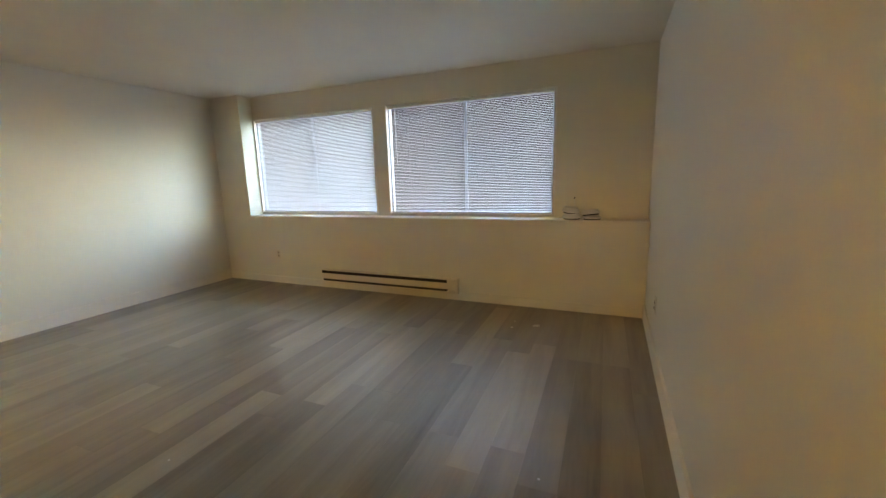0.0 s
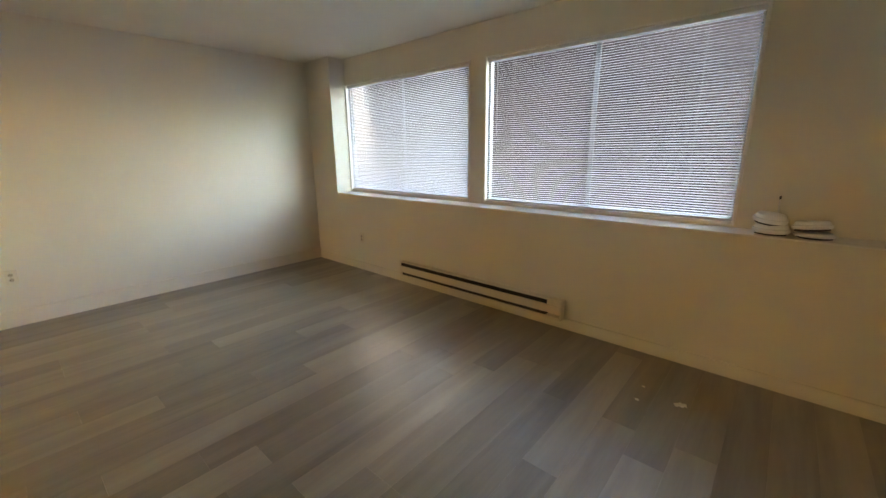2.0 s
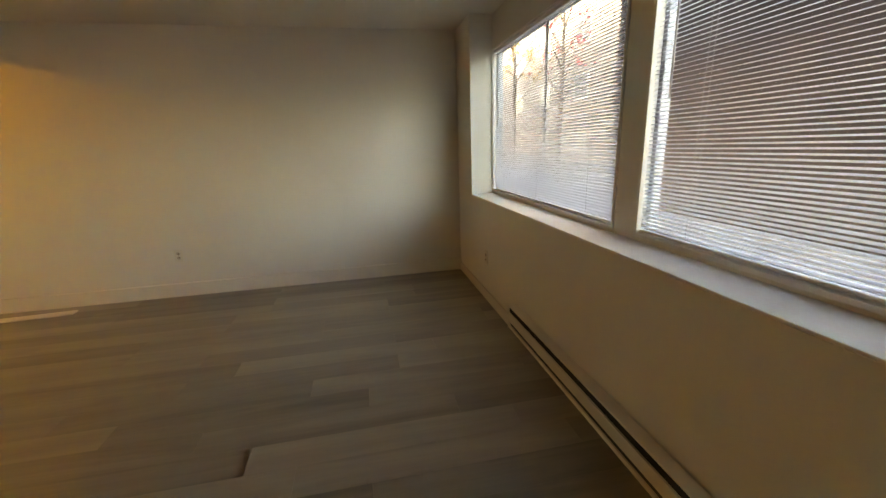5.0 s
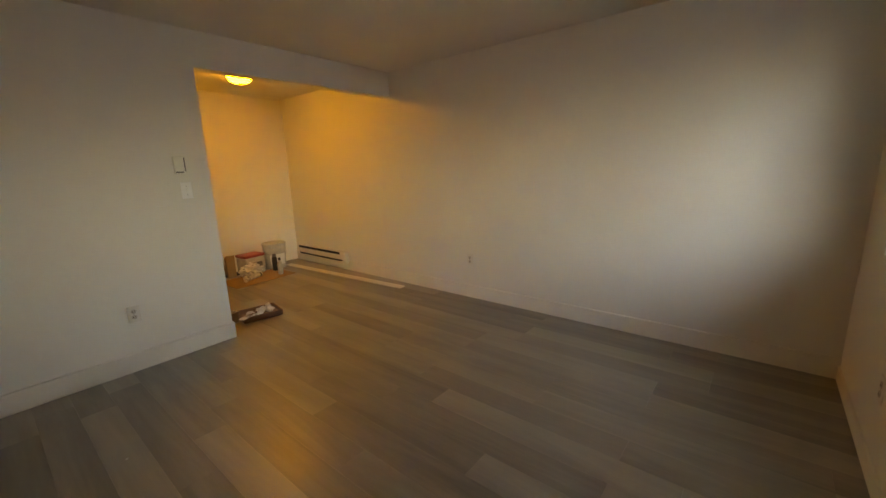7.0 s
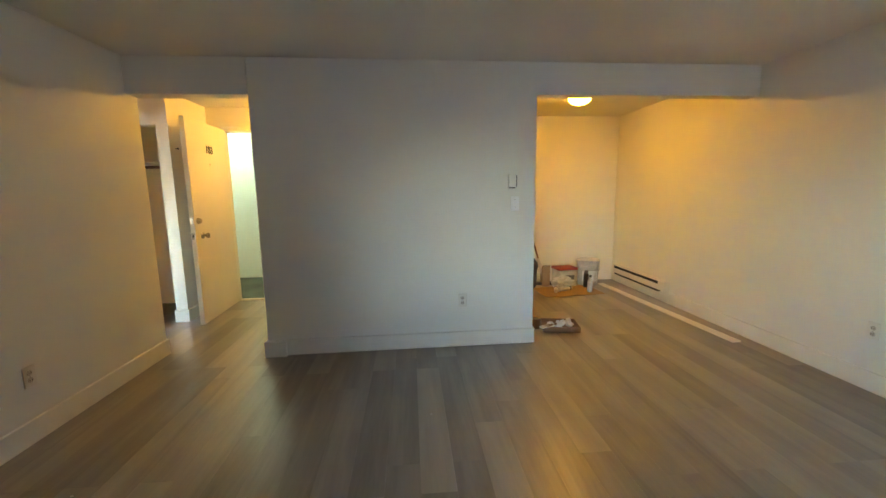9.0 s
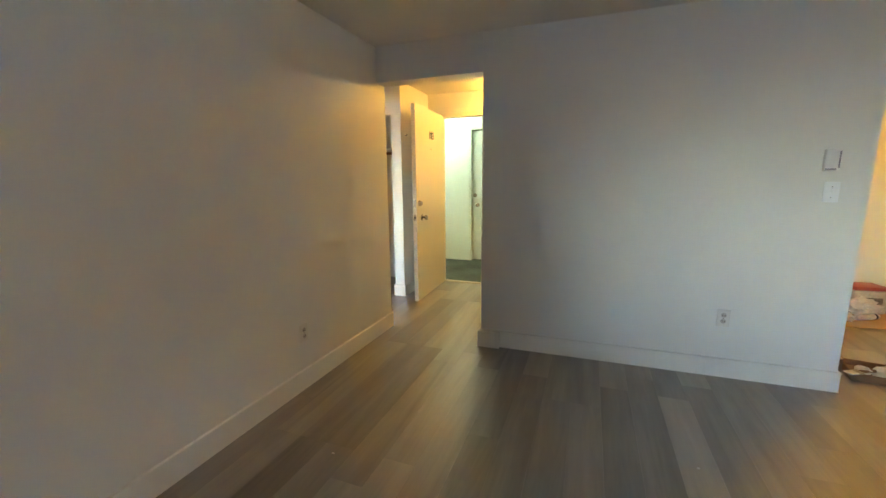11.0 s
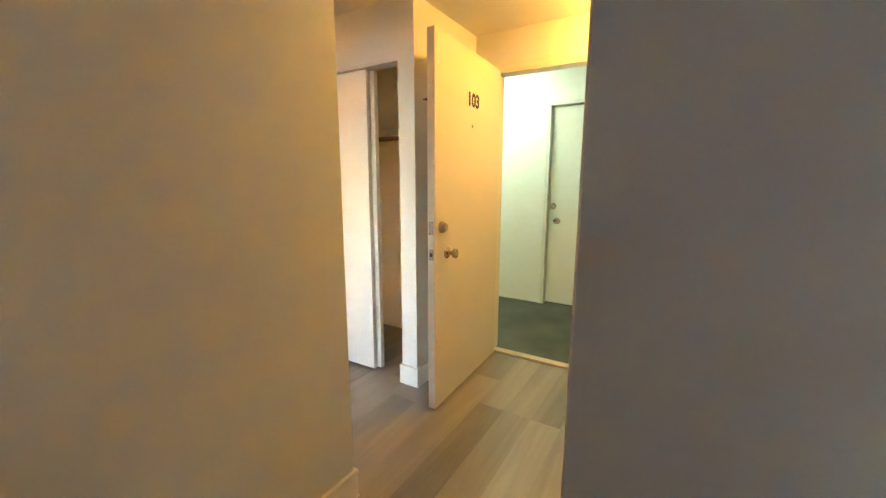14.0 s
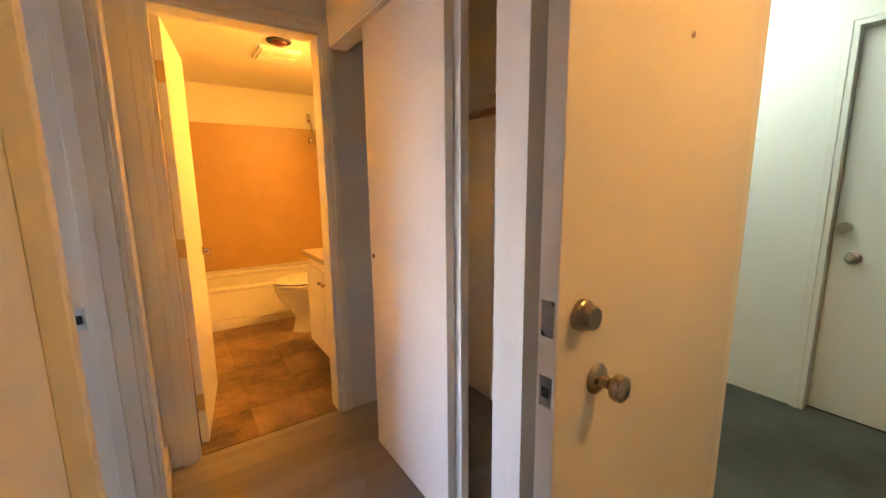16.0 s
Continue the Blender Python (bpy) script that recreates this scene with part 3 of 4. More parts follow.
plate2 = part("latch_plate", box(B(), 0.006, 0.034, DL, DL + 0.002, 0.864, 0.924, 0.0005), NICKEL, leaf, "dull metal latch plate on the door's edge")
part("deadbolt_tip", lathe(B(), [(0.0105, 0), (0.0105, 0.002), (0.009, 0.003)], (0.02, DL + 0.002, 1.038), "Y", 16), NICKEL, leaf)
part("latch_bolt", box(B(), 0.012, 0.027, DL + 0.002, DL + 0.005, 0.884, 0.904, 0.001), BLACK, leaf, "dark latch hole")
knob_set(door, -0.002, DL - 0.133, 0.888, "-X", NICKEL)
knob_set(door, 0.042, DL - 0.133, 0.888, "X", NICKEL)
deadbolt(door, -0.002, DL - 0.068, 1.038, "-X", NICKEL)
part("peephole", lathe(B(), [(0.008, 0), (0.008, 0.002), (0.005, 0.004), (0.002, 0.004)], (-0.002, 0.442, 1.607), "-X", 16), NICKEL, door)
part("number_plate", box(B(), -0.0035, -0.0021, 0.345, 0.515, 1.708, 1.796, 0.0004), TRIM, door, "pale adhesive number plate")
for ch, yy in (("1", 0.487), ("0", 0.432), ("3", 0.377)):
    text_part(ch, 0.108, Matrix.Translation((-0.0052, yy, 1.752)) @ pose(0, 0, 0, 90, 0, -90), DARK, door, "dark house number " + ch)
for z in (0.25, 1.02, 1.78):
    part("hinge", tube(B(), (0.038, -0.007, z - 0.045), (0.038, -0.007, z + 0.045), 0.006, n=10), NICKEL, door)

st = thing("strike_plate", "long dull metal security strike wrapped round the door jamb", "strike plate", (DX0 + 0.018, YE0, 1.013))
bm = B()
box(bm, -0.020, 0.004, 0.0006, 0.0040, -0.13, 0.13, 0.0006)
box(bm, 0.0006, 0.004, -0.034, 0.0006, -0.13, 0.13, 0.0006)
part("plate", bm, CHROME, st)
part("bolt_box", box(B(), 0.004, 0.013, -0.020, 0.003, -0.085, 0.060, 0.002), NICKEL, st, "raised bolt housing")
for z in (-0.115, -0.10, 0.085, 0.115):
    part("screw", lathe(B(), [(0.005, 0), (0.004, 0.0015)], (-0.008, 0.004, z), "Y", 12), NICKEL, st)
for z in (-0.060, 0.035):
    part("bolt_hole", box(B(), -0.012, 0.0, 0.0035, 0.0046, z - 0.014, z + 0.014), BLACK, st)

# ---- corridor ----
fd = thing("flat_door", "closed pale flush door across the corridor", "door", ((FD0 + FD1) / 2, YF - 0.055, 0.012))
w = (FD1 - FD0) / 2 - 0.004
part("leaf", box(B(), -w, w, -0.044, 0.0, 0.0, FDZ - 0.018, 0.002), CORRP, fd)
knob_set(fd, w - 0.090, 0, 0.882, "Y", NICKEL)
deadbolt(fd, w - 0.042, 0, 1.033, "Y", NICKEL)
# Black block under the leaf paints the shade of the floor gap.
part("sweep_gap_shade", box(B(), -w, w, -0.04, -0.004, -0.009, -0.001), BLACK, fd)
fl = thing("corridor_light", "lit fluorescent ceiling fitting in the corridor", "ceiling light", (1.22, -2.56, 2.37))
part("housing", box(B(), -0.62, 0.62, -0.12, 0.12, -0.03, 0, 0.005), VINYLW, fl)
part("diffuser", box(B(), -0.60, 0.60, -0.11, 0.11, -0.115, -0.03, 0.025, 3), GLOWC, fl, "glowing acrylic diffuser", True)

# ---- closet ----


def sliding_door(x0, x1, y, label):
    d = thing("sliding_door", label, "closet door", ((x0 + x1) / 2, y, 0.012), "closet sliding doors")
    w = (x1 - x0) / 2
    part("leaf", box(B(), -w, w, -0.017, 0.017, 0, ZCL - 0.03, 0.0015), TRIM, d)
    part("finger_pull", lathe(B(), [(0.011, 0), (0.011, 0.0015), (0.008, 0.002), (0.007, 0.0005)], (w - 0.030, 0.017, 0.96), "Y", 20), DARK, d, "small dark round finger pull")
    return d


sliding_door(1.080, 1.694, YC - 0.039, "white flush sliding closet door, partly open")
sliding_door(1.050, 1.66, YC - 0.079, "white flush sliding closet door behind the first")
setting("trim_closet_track", box(B(), XC0, XC1 + 0.01, YC - 0.098, YC - 0.004, ZCL - 0.010, ZCL - 0.001), TRIM, "painted closet door track")
cs = thing("closet_shelf", "white closet shelf with a dark hanging rod", "shelf", (0, 0, 1.66))
part("board", box(B(), 0.802, XB0 - 0.002, YE0 + 0.002, -1.36, 0, 0.018, 0.002), PAINT, cs)
part("cleat", box(B(), 0.802, XB0 - 0.002, YE0 + 0.002, YE0 + 0.022, -0.09, 0, 0.002), PAINT, cs)
part("hanging_rod", tube(B(), (0.802, -1.44, -0.05), (XB0 - 0.002, -1.44, -0.05), 0.016, n=18), ROD, cs, "dark brown wooden rod")

# ---- bedroom doorway ----
sk = thing("latch_strike", "small metal latch strike in the bedroom door jamb", "strike plate", (ND1 - 0.016, YN + 0.110, 0.92))
part("plate", box(B(), -0.0018, 0, -0.014, 0.014, -0.032, 0.032, 0.0006), CHROME, sk)
part("latch_hole", box(B(), -0.0026, -0.0014, -0.007, 0.007, -0.013, 0.013), BLACK, sk)

# ---- bathroom ----
bd = thing("bathroom_door", "white flush bathroom door standing open inwards", "door", (XB1 + 0.005, BD1 - 0.02, 0.012), "", -8)
part("leaf", box(B(), 0, 0.665, -0.035, 0, 0, BDZ - 0.03, 0.002), TRIM, bd)
lv = part("lever_rose", lathe(B(), [(0.030, 0), (0.030, 0.006), (0.012, 0.010), (0.010, 0.045)], (0.605, -0.035, 0.90), "-Y", 24), CHROME, bd, "chrome lever rose", True)
part("lever", tube(B(), (0.61, -0.078, 0.90), (0.50, -0.080, 0.905), 0.010, 0.008, 12), CHROME, lv)
for z in (0.22, 1.0, 1.78):
    part("hinge", box(B(), -0.003, 0.0, -0.034, -0.002, z - 0.045, z + 0.045, 0.001), BRASS, bd, "tarnished brass hinge")

setting("wall_surround_back", box(B(), 4.680, 4.689, YE0 + 0.002, YN - 0.002, 0.42, 1.925, 0.002), SURROUND, "tan tub surround panel")
setting("wall_surround_end", box(B(), 3.93, 4.679, YE0 + 0.001, YE0 + 0.010, 0.42, 1.925, 0.002), SURROUND, "tan tub surround panel")

tb = thing("bathtub", "white alcove bathtub with a stepped apron", "bathtub", (3.945, YE0 + 0.012, 0))
L, W, Hh = abs(YE0 + 0.012 - YN) - 0.004, 0.733, 0.39
bm = B()
for a, b, c, d in ((0, 0.08, 0, L), (W - 0.06, W, 0, L), (0.08, W - 0.06, 0, 0.10), (0.08, W - 0.06, L - 0.10, L)):
    box(bm, a, b, c, d, Hh - 0.045, Hh, 0.012, 3)
part("rim", bm, PORCELAIN, tb, "", True)
bm = B()
box(bm, 0.012, 0.035, 0, L, 0.09, Hh - 0.045, 0.006, 2)
box(bm, 0.0, 0.035, 0, L, 0.0, 0.085, 0.006, 2)
part("apron", bm, PORCELAIN, tb)
bm = B()
box(bm, 0.05, W - 0.03, 0.06, L - 0.06, 0.06, 0.10)
box(bm, 0.05, 0.085, 0.06, L - 0.06, 0.10, Hh - 0.045)
box(bm, W - 0.065, W - 0.03, 0.06, L - 0.06, 0.10, Hh - 0.045)
box(bm, 0.085, W - 0.065, 0.06, 0.105, 0.10, Hh - 0.045)
box(bm, 0.085, W - 0.065, L - 0.105, L - 0.06, 0.10, Hh - 0.045)
part("basin", bm, PORCELAIN, tb)

sh = thing("hand_shower", "chrome hand shower on a wall arm with a hose", "shower", (4.36, YE0 + 0.011, 1.84))
part("flange", lathe(B(), [(0.03, 0), (0.026, 0.008), (0.012, 0.012)], (0, 0, 0), "Y", 20), CHROME, sh)
part("arm", tube(B(), (0, 0.005, 0), (0, 0.13, -0.03), 0.010, n=12), CHROME, sh)
hdp = part("handset", tube(B(), (0, 0.13, -0.08), (0, 0.19, 0.16), 0.012, 0.017, 14), CHROME, sh)
part("spray_head", lathe(B(), [(0.02, -0.02), (0.045, 0.0), (0.045, 0.012), (0.04, 0.016)], (0, 0.20, 0.16), "Y", 24), CHROME, hdp, "round chrome spray head")
bm = B()
pts = [Vector((0.02 + 0.03 * math.sin(k * 0.5), 0.11 - 0.008 * k, -0.08 - 0.055 * k)) for k in range(11)]
for p, q in zip(pts, pts[1:]):
    tube(bm, p, q, 0.007, n=8)
part("fixed_head", lathe(B(), [(0.012, -0.05), (0.018, -0.02), (0.038, 0.0), (0.038, 0.014), (0.03, 0.018)], (0, 0.19, -0.075), "Y", 22), CHROME, sh, "chrome fixed shower head", True)
part("hose", bm, CHROME, sh, "", True)
vl = thing("tub_valve", "chrome tub valve with a single handle", "tap", (4.42, YE0 + 0.011, 0.79))
part("escutcheon", lathe(B(), [(0.075, 0), (0.07, 0.008), (0.02, 0.012)], (0, 0, 0), "Y", 28), CHROME, vl, "", True)
part("handle", lathe(B(), [(0.018, 0), (0.022, 0.04), (0.018, 0.05)], (0, 0.012, 0), "Y", 16), CHROME, vl)

to = thing("toilet", "white two-piece toilet with closed lid", "toilet", (3.56, -1.665, 0))
to.matrix_world = to.matrix_world @ Matrix.Diagonal((1.05, 1.05, 1.1, 1.0))


def oval(bm, rings, n=28):
    prev = None
    for cx, cy, rx, ry, z in rings:
        ring = [bm.verts.new((cx + rx * math.cos(2 * math.pi * k / n), cy + ry * math.sin(2 * math.pi * k / n), z)) for k in range(n)]
        if prev:
            for k in range(n):
                bm.faces.new((prev[k], prev[(k + 1) % n], ring[(k + 1) % n], ring[k]))
        else:
            bm.faces.new(list(reversed(ring)))
        prev = ring
    bm.faces.new(prev)
    return bm


part("tank", box(B(), -0.22, 0.22, 0.0, 0.19, 0.38, 0.72, 0.02, 3), PORCELAIN, to, "", True)
part("tank_lid", box(B(), -0.23, 0.23, -0.005, 0.20, 0.72, 0.755, 0.012, 3), PORCELAIN, to, "", True)
part("bowl", oval(B(), [(0, 0.40, 0.11, 0.23, 0.0), (0, 0.40, 0.10, 0.21, 0.03), (0, 0.40, 0.09, 0.19, 0.12), (0, 0.42, 0.11, 0.22, 0.20),
                        (0, 0.45, 0.16, 0.26, 0.29), (0, 0.46, 0.19, 0.28, 0.36), (0, 0.46, 0.19, 0.28, 0.385)]), PORCELAIN, to, "", True)
part("seat", oval(B(), [(0, 0.46, 0.185, 0.275, 0.391), (0, 0.46, 0.198, 0.288, 0.396), (0, 0.46, 0.195, 0.285, 0.408)]), PORCELAIN, to, "", True)
part("seat_lid", oval(B(), [(0, 0.455, 0.185, 0.275, 0.416), (0, 0.455, 0.196, 0.286, 0.422), (0, 0.455, 0.18, 0.27, 0.438)]), PORCELAIN, to, "", True)
# Dark oval fills the seat and lid gaps to paint their shade lines.
part("seat_gap_shade", oval(B(), [(0, 0.455, 0.180, 0.270, 0.386), (0, 0.455, 0.180, 0.270, 0.417)]), DARK, to, "dark oval painting the shade under seat and lid")
part("flush_lever", tube(B(), (-0.17, 0.195, 0.66), (-0.09, 0.21, 0.655), 0.008, n=10), CHROME, to)

va = thing("vanity_cabinet", "white vanity cabinet with two flush doors", "cabinet", (2.215, YE0 + 0.004, 0))
part("body", box(B(), 0.0, 0.815, 0.0, 0.66, 0.10, 0.775, 0.003), TRIM, va)
part("toe_kick", box(B(), 0.01, 0.805, 0.0, 0.60, 0.0, 0.10), DARK, va)
for x0, x1, kx in ((0.012, 0.401, 0.365), (0.413, 0.803, 0.450)):
    d = part("door", box(B(), x0, x1, 0.661, 0.680, 0.105, 0.705, 0.004, 2), TRIM, va)
    part("knob", lathe(B(), [(0.007, 0), (0.006, 0.012), (0.013, 0.020), (0.012, 0.026), (0.004, 0.028)], (kx, 0.680, 0.63), "Y", 18), NICKEL, d)
# Dark strip on the body paints the shade between the doors.
part("door_gap_shade", box(B(), 0.402, 0.412, 0.6605, 0.663, 0.105, 0.705), DARK, va)
ct = thing("vanity_counter", "brown laminate vanity counter on the cabinet", "counter", (2.205, YE0 + 0.004, 0.777))
part("slab", box(B(), 0.0, 0.84, 0.0, 0.70, 0.0, 0.038, 0.006, 2), COUNTER, ct)
part("backsplash", box(B(), 0.0, 0.84, 0.0, 0.018, 0.038, 0.13, 0.004), COUNTER, ct)
part("sink", oval(B(), [(0.42, 0.36, 0.235, 0.19, 0.038), (0.42, 0.36, 0.24, 0.195, 0.050), (0.42, 0.36, 0.215, 0.17, 0.054), (0.42, 0.36, 0.16, 0.12, 0.041)]), PORCELAIN, ct, "white oval basin", True)
tp = thing("basin_tap", "chrome basin tap on the counter", "tap", (2.625, YE0 + 0.12, 0.815))
part("base", box(B(), -0.07, 0.07, -0.02, 0.02, 0, 0.02, 0.006, 2), CHROME, tp)
part("spout", tube(B(), (0, 0.0, 0.02), (0, 0.12, 0.075), 0.012, n=12), CHROME, tp)
for x in (-0.05, 0.05):
    part("handle", lathe(B(), [(0.014, 0), (0.018, 0.03), (0.012, 0.04)], (x, 0, 0.02), "Z", 14), CHROME, tp)
fan = thing("bath_fan", "white ceiling fan grille in the bathroom", "fan", (3.39, -1.01, ZC))
part("frame", box(B(), -0.16, 0.16, -0.15, 0.15, -0.018, 0, 0.006, 2), VINYLW, fan)
for k in range(2):
    part("grille", box(B(), -0.14 + 0.145 * k, -0.01 + 0.145 * k, -0.13, 0.13, -0.028, -0.018, 0.003), VINYLW, fan)
hl = thing("heat_lamp", "unlit red heat lamp in the ceiling", "lamp", (3.09, -0.965, ZC))
part("ring", lathe(B(), [(0.085, 0), (0.082, -0.010), (0.066, -0.014), (0.060, -0.001)], n=28), DARK, hl)
part("bulb", lathe(B(), [(0.055, -0.012), (0.050, -0.022), (0.03, -0.030), (0.004, -0.033)], n=24), BULB, hl, "dark red bulb", True)
vt = thing("vanity_light", "lit warm tube light on the wall over the vanity", "wall light", (2.65, YE0 + 0.002, 2.0))
part("back_plate", box(B(), -0.30, 0.30, 0, 0.03, -0.05, 0.05, 0.004), CHROME, vt)
part("tube", tube(B(), (-0.28, 0.06, 0), (0.28, 0.06, 0), 0.028, n=16), GLOWB, vt, "glowing warm tube")
part("bracket", box(B(), -0.29, 0.29, 0.03, 0.045, -0.01, 0.01), CHROME, vt)

# ---- things in the nook ----
tr = thing("trim_board", "loose white baseboard lying on the floor", "board", (-4.303, -0.866, 0.0), "", 3.5)
part("plank", box(B(), -0.042, 0.042, -1.08, 1.08, 0.0, 0.013, 0.003, 2), TRIM, tr)
cb = thing("cardboard_sheet", "flattened brown cardboard sheet on the floor", "cardboard", (-3.63, -1.62, 0.0), "", 5)
bm = B()
bmesh.ops.create_grid(bm, x_segments=10, y_segments=7, size=0.5)
for v in bm.verts:
    v.co.x *= 0.78
    v.co.y *= 0.48
    v.co.z = 0.004 + 0.006 * noise.noise(v.co * 4) ** 2
bmesh.ops.solidify(bm, geom=bm.faces[:], thickness=-0.003)
part("sheet", bm, CARD, cb)
bk = thing("paint_bucket", "white five-gallon plastic bucket with a lid", "bucket", (-4.06, -1.97, 0.0))
part("body", lathe(B(), [(0.125, 0), (0.13, 0.01), (0.143, 0.26), (0.150, 0.262), (0.150, 0.275), (0.145, 0.277), (0.147, 0.315), (0.147, 0.33)], n=36), BUCKET, bk, "", True)
part("lid", lathe(B(), [(0.152, 0.318), (0.155, 0.325), (0.155, 0.345), (0.148, 0.352), (0.14, 0.346), (0.002, 0.346)], n=36), BUCKET, bk, "scuffed grey-white lid", True)
bm = B()
for k in range(14):
    a0, a1 = math.pi * k / 14, math.pi * (k + 1) / 14
    tube(bm, (0.158 * math.cos(a0), 0.158 * math.sin(a0) * 0.8 - 0.0, 0.27 - 0.1 * math.sin(a0)), (0.158 * math.cos(a1), 0.158 * math.sin(a1) * 0.8, 0.27 - 0.1 * math.sin(a1)), 0.0025, n=6)
part("bail", bm, NICKEL, bk, "wire bail handle")
bm = B()
for k in range(10):
    a0, a1 = radians(35 + 9 * k), radians(44 + 9 * k)
    r0, r1 = 0.1335, 0.1425
    bm.faces.new([bm.verts.new((r * math.cos(a), r * math.sin(a), z)) for r, a, z in ((r0, a0, 0.06), (r0, a1, 0.06), (r1, a1, 0.21), (r1, a0, 0.21))])
bmesh.ops.solidify(bm, geom=bm.faces[:], thickness=0.001)
part("label_band", bm, PLATE, bk, "worn white printed label")
sc = thing("scraper", "wooden paint stirrer standing in the corner", "stirrer", (-4.27, -2.17, 0.0), "", 0)
part("stick", box(B(), -0.02, 0.02, -0.004, 0.004, 0, 0.48, 0.002), TRIM, sc)

bx = thing("paint_box", "white tub of joint filler with a red lid", "tub", (-3.715, -1.95, 0.0), "", 8)
part("body", box(B(), -0.135, 0.135, -0.11, 0.11, 0, 0.225, 0.02, 3), BUCKET, bx, "", True)
part("lid", box(B(), -0.14, 0.14, -0.115, 0.115, 0.225, 0.262, 0.012, 3), RED, bx, "red lid", True)
part("print_bar", box(B(), -0.09, 0.09, 0.1101, 0.1115, 0.10, 0.16, 0.0004), LABELP, bx)
bb = thing("brown_box", "small brown cardboard box beside the tub", "box", (-3.47, -2.02, 0.0), "", -10)
part("carton", box(B(), -0.05, 0.05, -0.10, 0.10, 0, 0.24, 0.004), CARD, bb)
part("flap", box(B(), -0.05, 0.05, 0.10, 0.104, 0.16, 0.29, 0.001), CARD, bb)
for at, rz, L0 in (((-3.60, -1.62, 0.034), 25, 0.22), ((-3.47, -1.60, 0.034), 70, 0.2)):
    tu = thing("caulk_tube", "white caulk tube lying on the cardboard", "tube", at, "caulk tubes", rz)
    part("barrel", lathe(B(), [(0.024, 0), (0.025, 0.004), (0.025, L0 - 0.004), (0.022, L0)], (-L0 / 2, 0, 0), "X", 20), BUCKET, tu, "", True)
    part("nozzle", lathe(B(), [(0.010, 0), (0.008, 0.02), (0.003, 0.085)], (L0 / 2, 0, 0), "X", 14), BUCKET, tu, "", True)
    part("collar", lathe(B(), [(0.0255, 0), (0.0255, 0.02)], (-L0 / 2 + 0.02, 0, 0), "X", 20), DARK, tu)
ca = thing("spray_can", "dark spray can in front of the bucket", "can", (-3.95, -1.78, 0.011))
part("body", lathe(B(), [(0.030, 0), (0.033, 0.004), (0.033, 0.165), (0.024, 0.182), (0.024, 0.186)], n=22), DARK, ca, "", True)
part("cap", lathe(B(), [(0.026, 0.186), (0.026, 0.215), (0.020, 0.220)], n=20), LABELP, ca, "", True)
bt = thing("spray_bottle", "clear plastic bottle standing on the cardboard", "bottle", (-3.885, -1.52, 0.010))
part("body", lathe(B(), [(0.028, 0), (0.032, 0.01), (0.032, 0.13), (0.024, 0.16), (0.013, 0.175), (0.013, 0.19)], n=24), BUCKET, bt, "", True)
part("cap", lathe(B(), [(0.016, 0.19), (0.016, 0.212), (0.012, 0.217)], n=18), DARK, bt)
rg = thing("plastic_bag", "crumpled white plastic bag on the cardboard", "bag", (-3.63, -1.77, 0.006))


def crumple(bm, rx, ry, rz, seed, amp=0.35, n=3):
    bmesh.ops.create_icosphere(bm, subdivisions=n, radius=1.0)
    for v in bm.verts:
        d = 1 + amp * noise.noise(v.co * 2.2 + Vector((seed, 0, 0))) + amp * 0.5 * noise.noise(v.co * 5 + Vector((0, seed, 0)))
        v.co = Vector((v.co.x * rx * d, v.co.y * ry * d, max(-rz * 0.85, v.co.z * rz * d) + rz * 0.85))
    return bm


part("bag", crumple(B(), 0.125, 0.075, 0.085, 3.1, 0.6, 4), RAG, rg, "", True)

pt = thing("paint_tray", "dark paint tray with brushes and rags in it", "paint tray", (-3.02, -0.31, 0.0), "", -10)
part("base", box(B(), -0.165, 0.17, -0.13, 0.13, 0.004, 0.014, 0.003), WOODB, pt)
bm = B()
for a, b, c, d in ((-0.165, 0.17, -0.13, -0.12), (-0.165, 0.17, 0.12, 0.13), (-0.165, -0.155, -0.12, 0.12), (0.16, 0.17, -0.12, 0.12)):
    box(bm, a, b, c, d, 0.0, 0.052, 0.003)
part("side", bm, WOODB, pt)
for k, (x, y, s) in enumerate(((-0.09, 0.02, 0.034), (-0.04, -0.03, 0.03), (0.03, 0.04, 0.036), (0.09, -0.02, 0.03), (-0.11, -0.06, 0.028), (0.10, 0.06, 0.026))):
    r = thing("rag", "crumpled white rag in the paint tray", "rag", (-3.02 + x, -0.31 + y, 0.016), "rags in the tray")
    part("cloth", crumple(B(), s, s * 0.8, 0.026 + 0.006 * (k % 3), 7.0 + k, 0.5, 2), RAG, r, "", True)
br = thing("paint_brush", "paint brush lying across the tray", "brush", (-2.99, -0.27, 0.062), "", 25)
part("handle", lathe(B(), [(0.006, 0), (0.011, 0.03), (0.008, 0.09), (0.013, 0.13)], (0, 0, 0), "X", 14), WOODB, br, "", True)
part("ferrule", box(B(), 0.13, 0.165, -0.025, 0.025, -0.008, 0.008, 0.003), NICKEL, br)
part("bristles", box(B(), 0.165, 0.22, -0.027, 0.027, -0.006, 0.006, 0.004), RAG, br)
tn = thing("paint_can", "small dark can beside the tray", "can", (-2.79, -0.36, 0.0))
part("body", lathe(B(), [(0.055, 0), (0.057, 0.003), (0.057, 0.095), (0.052, 0.09)], n=28), WOODB, tn, "", True)
part("rim", lathe(B(), [(0.052, 0.088), (0.054, 0.092), (0.05, 0.096), (0.045, 0.09)], n=28), THRESH, tn, "", True)

bg = thing("black_bag", "black refuse bag standing behind the partition", "bag", (-3.03, -1.57, 0.0))
part("sack", crumple(B(), 0.17, 0.17, 0.33, 11.0, 0.28), DARK, bg, "", True)
